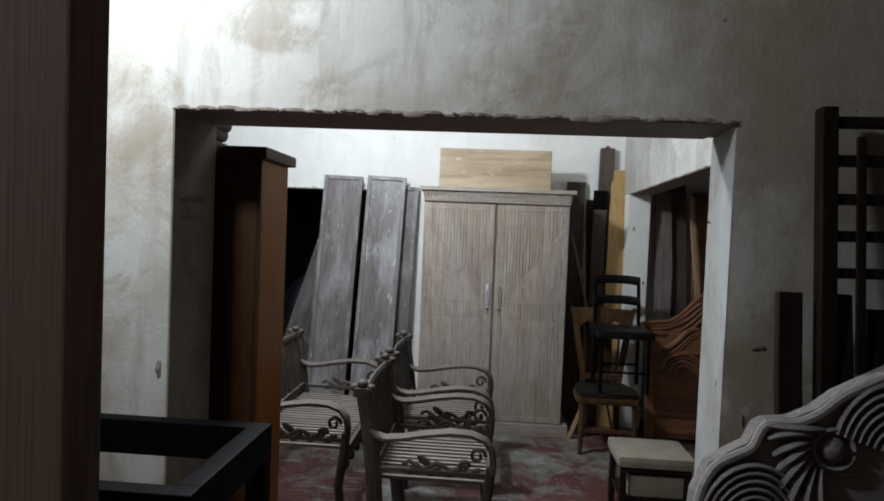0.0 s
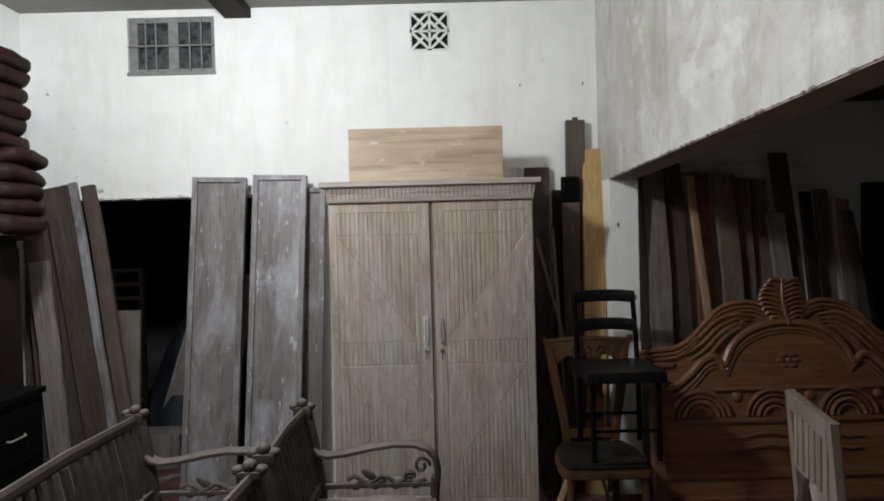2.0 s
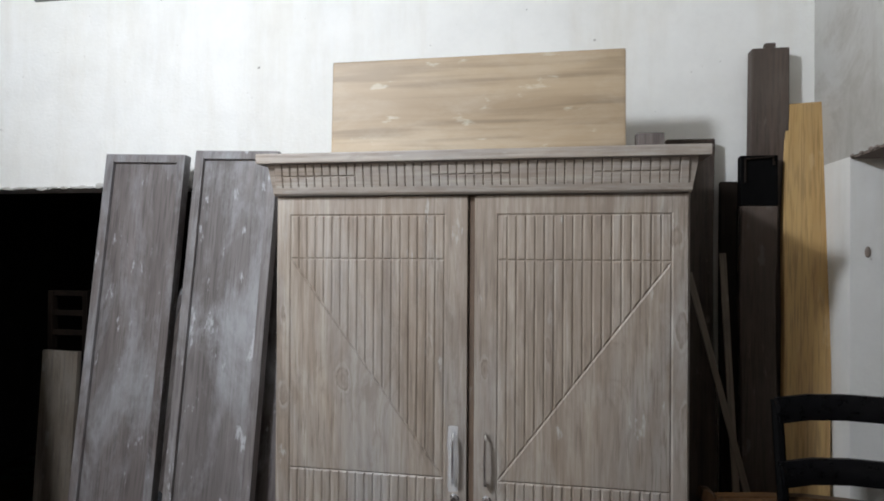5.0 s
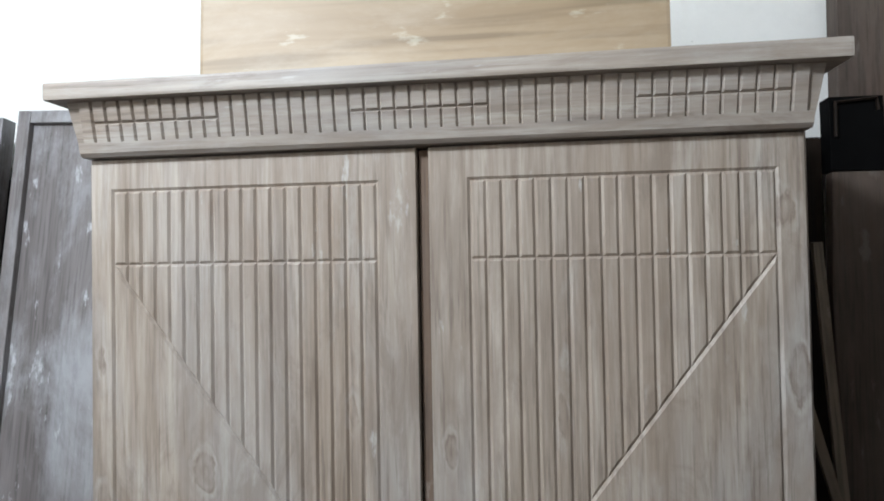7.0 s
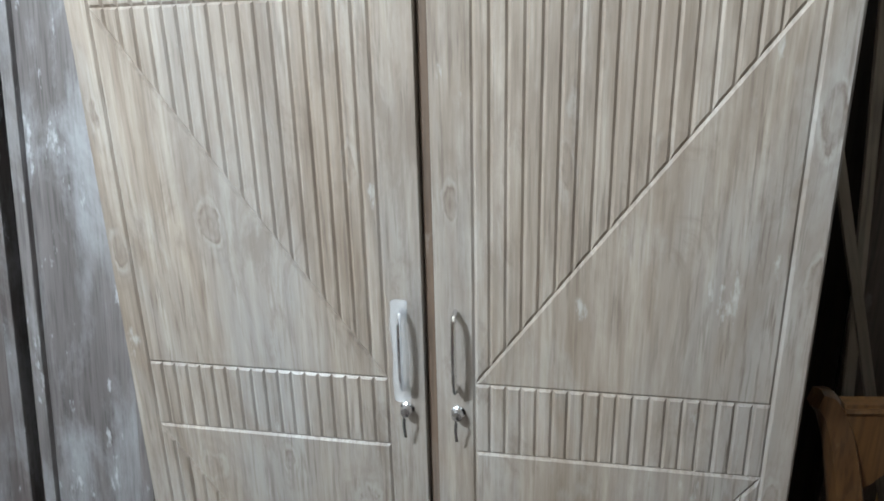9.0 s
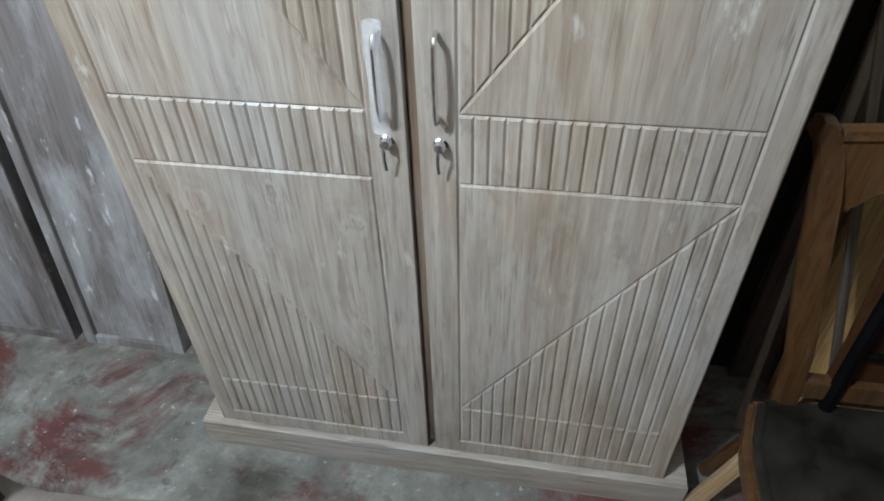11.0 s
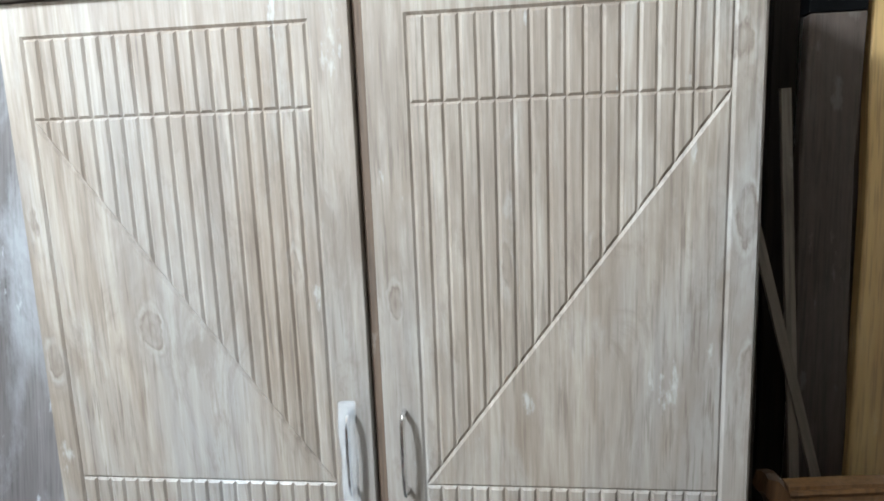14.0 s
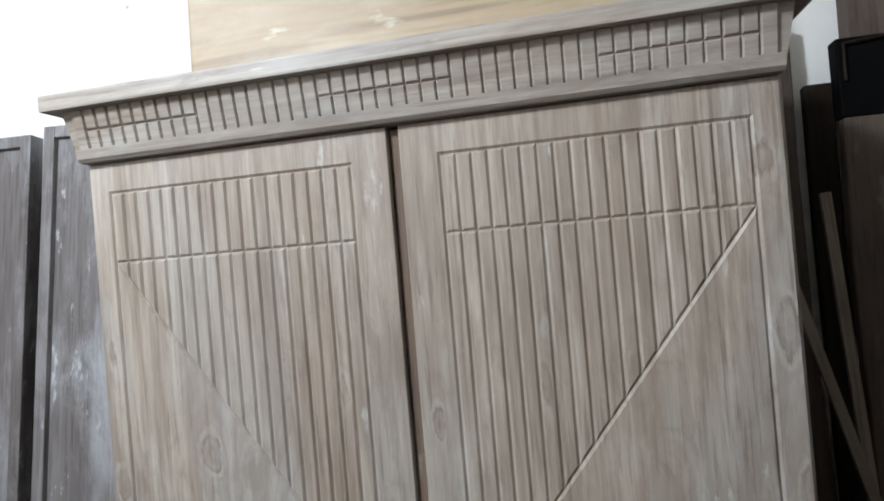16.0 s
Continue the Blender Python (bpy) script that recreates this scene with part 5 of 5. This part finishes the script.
def bundle(m, w, d, layers, label, seed):
    """Folded quilts with bulging rounded ends, drawn in by a rope round the middle."""
    ob = thing("cloth_bundle", label, "bundle", m, "tied cloth bundles")
    rng = random.Random(seed)
    for k in range(layers):
        z, h = 0.088 * k, 0.098
        ww, dd, ox = w * rng.uniform(0.92, 1.04), d * rng.uniform(0.93, 1.03), rng.uniform(-0.015, 0.015)
        bm = bmesh.new()
        bmesh.ops.create_uvsphere(bm, u_segments=36, v_segments=14, radius=1.0)
        for v in bm.verts:
            flat = math.hypot(v.co.x, v.co.y) ** 0.24 / max(1e-6, math.hypot(v.co.x, v.co.y))
            x, y = v.co.x * flat, v.co.y * flat
            square = max(abs(x), abs(y)) / max(1e-6, math.hypot(x, y))
            x, y = x * (1 + 0.55 * (1 / max(0.71, square) - 1)), y * (1 + 0.55 * (1 / max(0.71, square) - 1))
            v.co = Vector((ox + x * ww / 2, y * dd / 2, z + h / 2 + math.copysign(abs(v.co.z) ** 0.8, v.co.z) * h * 0.55))
            pinch = math.exp(-(((v.co.x - 0.08) / (0.13 * w)) ** 2))
            mid = 0.088 * layers / 2
            v.co.z = mid + (v.co.z - mid) * (1 - 0.3 * pinch)
            v.co.y *= 1 - 0.1 * pinch
            v.co += 0.026 * noise.noise_vector(v.co * 5 + Vector((seed * 7, k * 3.1, 0))) + 0.006 * noise.noise_vector(v.co * 22)
        part("fold", bm, M_CLOTH, ob, "", True)
    bm = bmesh.new()
    mid, hh = 0.088 * layers / 2, 0.088 * layers / 2 * 0.62 + 0.012
    sweep(bm, [(0.08 + 0.012 * math.sin(i), (d / 2 * 0.94) * max(-1, min(1, 1.25 * math.cos(2 * math.pi * i / 24))), mid + hh * max(-1, min(1, 1.25 * math.sin(2 * math.pi * i / 24)))) for i in range(25)], 0.014, 0.014, (1, 0, 0), 6)
    sweep(bm, [(0.08, -d / 2, mid), (0.10, -d / 2 - 0.02, mid - 0.15), (0.085, -d / 2 - 0.01, -0.13)], 0.01, 0.01, (1, 0, 0), 6)
    part("rope", bm, M_ROPE, ob, "pale tying rope", True)
    return ob


bundle(pose(-2.40, 4.68, 1.772, 0, 0, 12), 0.60, 0.46, 5, "folded maroon cloth tied with pale rope on the cupboard", 1)
bundle(pose(-2.46, 4.66, 2.215, 0, 0, -4), 0.56, 0.46, 6, "folded maroon cloth tied with pale rope, stacked on another", 2)

# ---- front room ----
nd = thing("standing_board", "dusty brown wooden board standing beside the walker", "board", pose(-0.288, 0.2, 0, 0, 0, -40))
part("board", new_box(-0.8, 0.0, 0.0, 0.02, 0.0, 2.4, bev=0.004), M_NEAR, nd)

bt = thing("black_table", "black wooden table frame without its top", "table", pose(-2.1, 1.20, 0))
for y in (0.0, 0.47):
    part("rail", new_box(0.06, 1.34, y, y + 0.05, 0.955, 1.06, bev=0.005), M_BLACK, bt)
for x in (0.0, 1.34):
    part("rail", new_box(x, x + 0.06, 0.05, 0.47, 0.96, 1.062, bev=0.005), M_BLACK, bt)
    for y in (0.0, 0.47):
        part("leg", new_box(x, x + 0.06, y - 0.002, y + 0.052, 0.0, 1.061, bev=0.005), M_BLACK, bt)
part("lower_rail", new_box(0.06, 1.34, 0.48, 0.51, 0.55, 0.62, bev=0.005), M_BLACK, bt)

# tall dark rack, dark boards and a grey carved headboard against the partition, right of the opening
rk = thing("ladder_rack", "tall dark wooden ladder-like rack leaning on the wall", "rack", pose(0.945, 1.68, 0, -3.5, -1.0))
for x in (0.0, 0.62):
    part("upright", new_box(x, x + 0.045, 0, 0.05, 0, 2.09, bev=0.004), M_DARK, rk)
for z in (0.4, 0.75, 1.1, 1.58, 1.69, 1.80, 1.915, 2.03):
    part("rung", new_box(0.045, 0.62, 0.008, 0.042, z, z + 0.032, bev=0.004), M_DARK, rk)
part("strip", new_box(0.10, 0.125, 0.0, 0.012, 1.3, 2.0, bev=0.003), M_DARK, rk)
for x, w, h in ((0.80, 0.072, 1.54), (0.93, 0.078, 1.54), (1.05, 0.12, 1.5), (1.20, 0.14, 1.46), (1.36, 0.13, 1.5)):
    plank("plank", "dark brown board leaning on the stained wall", x, 1.63, w, 0.03, h, -6, 0.4, M_DARK, 0, "dark boards")
ch = thing("carved_headboard", "grey dusty carved wooden headboard with scrolled leaves", "headboard", pose(1.47, 1.49, 0, -5))
half = [(0.965, 0.88), (0.952, 1.0), (0.915, 1.08), (0.86, 1.115), (0.815, 1.14), (0.79, 1.19), (0.765, 1.205), (0.70, 1.212), (0.64, 1.24), (0.58, 1.288), (0.50, 1.33), (0.38, 1.39), (0.2, 1.44), (0.0, 1.455)]
outline = [(-x, z) for x, z in half] + [(x, z) for x, z in half[-2::-1]]
part("panel", carved_board(outline, [(0.965, 0.0), (-0.965, 0.0)], 0.05), M_CARVE, ch)
part("rim_moulding", sweep(bmesh.new(), curve([(x * 0.99, -0.006, z - 0.012) for x, z in outline], 3), 0.026, 0.03, (0, 1, 0), 8), M_CARVE, ch, "", True)


def swell(k):
    return 0.3 + 0.7 * math.sin(math.pi * (0.12 + 0.76 * k))


for s in (-1, 1):
    # rounded corner leaf with ribs that follow its rim
    for k in range(8):
        q = 1 - 0.11 * k
        bm = sweep(bmesh.new(), arc(s * 0.80, 0.90, 0.145 * q, 0.185 * q, 20 if s < 0 else 0, 180 if s < 0 else 160, 12, -0.013), 0.015, 0.026, (0, 1, 0), 6, 0, swell)
        part("leaf_rib", bm, M_CARVE, ch, "", True)
    # boss with fronds fanning outwards from it
    part("boss", ball(bmesh.new(), (s * 0.60, -0.01, 1.138), 0.034, 1.0, 0.6, 1.0), M_CARVE, ch, "", True)
    part("boss_ring", sweep(bmesh.new(), arc(s * 0.60, 1.138, 0.052, 0.052, 0, 345, 18, -0.012), 0.014, 0.018, (0, 1, 0), 6), M_CARVE, ch, "", True)
    for k in range(9):
        a = radians(118 + 15 * k)
        r0, r1 = 0.062, 0.175 + 0.02 * math.cos(0.9 * k)
        pts = []
        for i in range(6):
            r, b = r0 + (r1 - r0) * i / 5, a + 0.09 * i
            x = min(0.93, 0.60 - r * math.cos(b))
            pts.append((s * x, -0.012 - 0.012 * math.sin(math.pi * i / 5), min(1.19, 1.138 + r * math.sin(b))))
        part("frond", sweep(bmesh.new(), pts, 0.02, 0.03, (0, 1, 0), 6, 0, swell), M_CARVE, ch, "", True)
    # upper leaf that arches over the boss
    for k in range(7):
        q = 1 - 0.12 * k
        bm = sweep(bmesh.new(), arc(s * 0.44, 1.13, 0.16 * q, 0.19 * q, 20 if s < 0 else 15, 165 if s < 0 else 160, 12, -0.014), 0.017, 0.03, (0, 1, 0), 6, 0, swell)
        part("leaf_rib", bm, M_CARVE, ch, "", True)
    for k in range(5):
        pts = curve([(s * (0.86 - 0.05 * k), -0.01, 0.62 + 0.03 * k), (s * (0.74 - 0.05 * k), -0.018, 0.74 + 0.03 * k), (s * (0.56 - 0.04 * k), -0.016, 0.78 + 0.035 * k), (s * (0.42 - 0.03 * k), -0.01, 0.72 + 0.04 * k)], 4)
        part("frond", sweep(bmesh.new(), pts, 0.02, 0.03, (0, 1, 0), 6, 0, swell), M_CARVE, ch, "", True)
for k in range(6):
    part("arch_moulding", sweep(bmesh.new(), arc(0, 1.0, 0.26 - 0.035 * k, 0.38 - 0.045 * k, 15, 165, 14, -0.012), 0.02, 0.03, (0, 1, 0), 6), M_CARVE, ch, "", True)
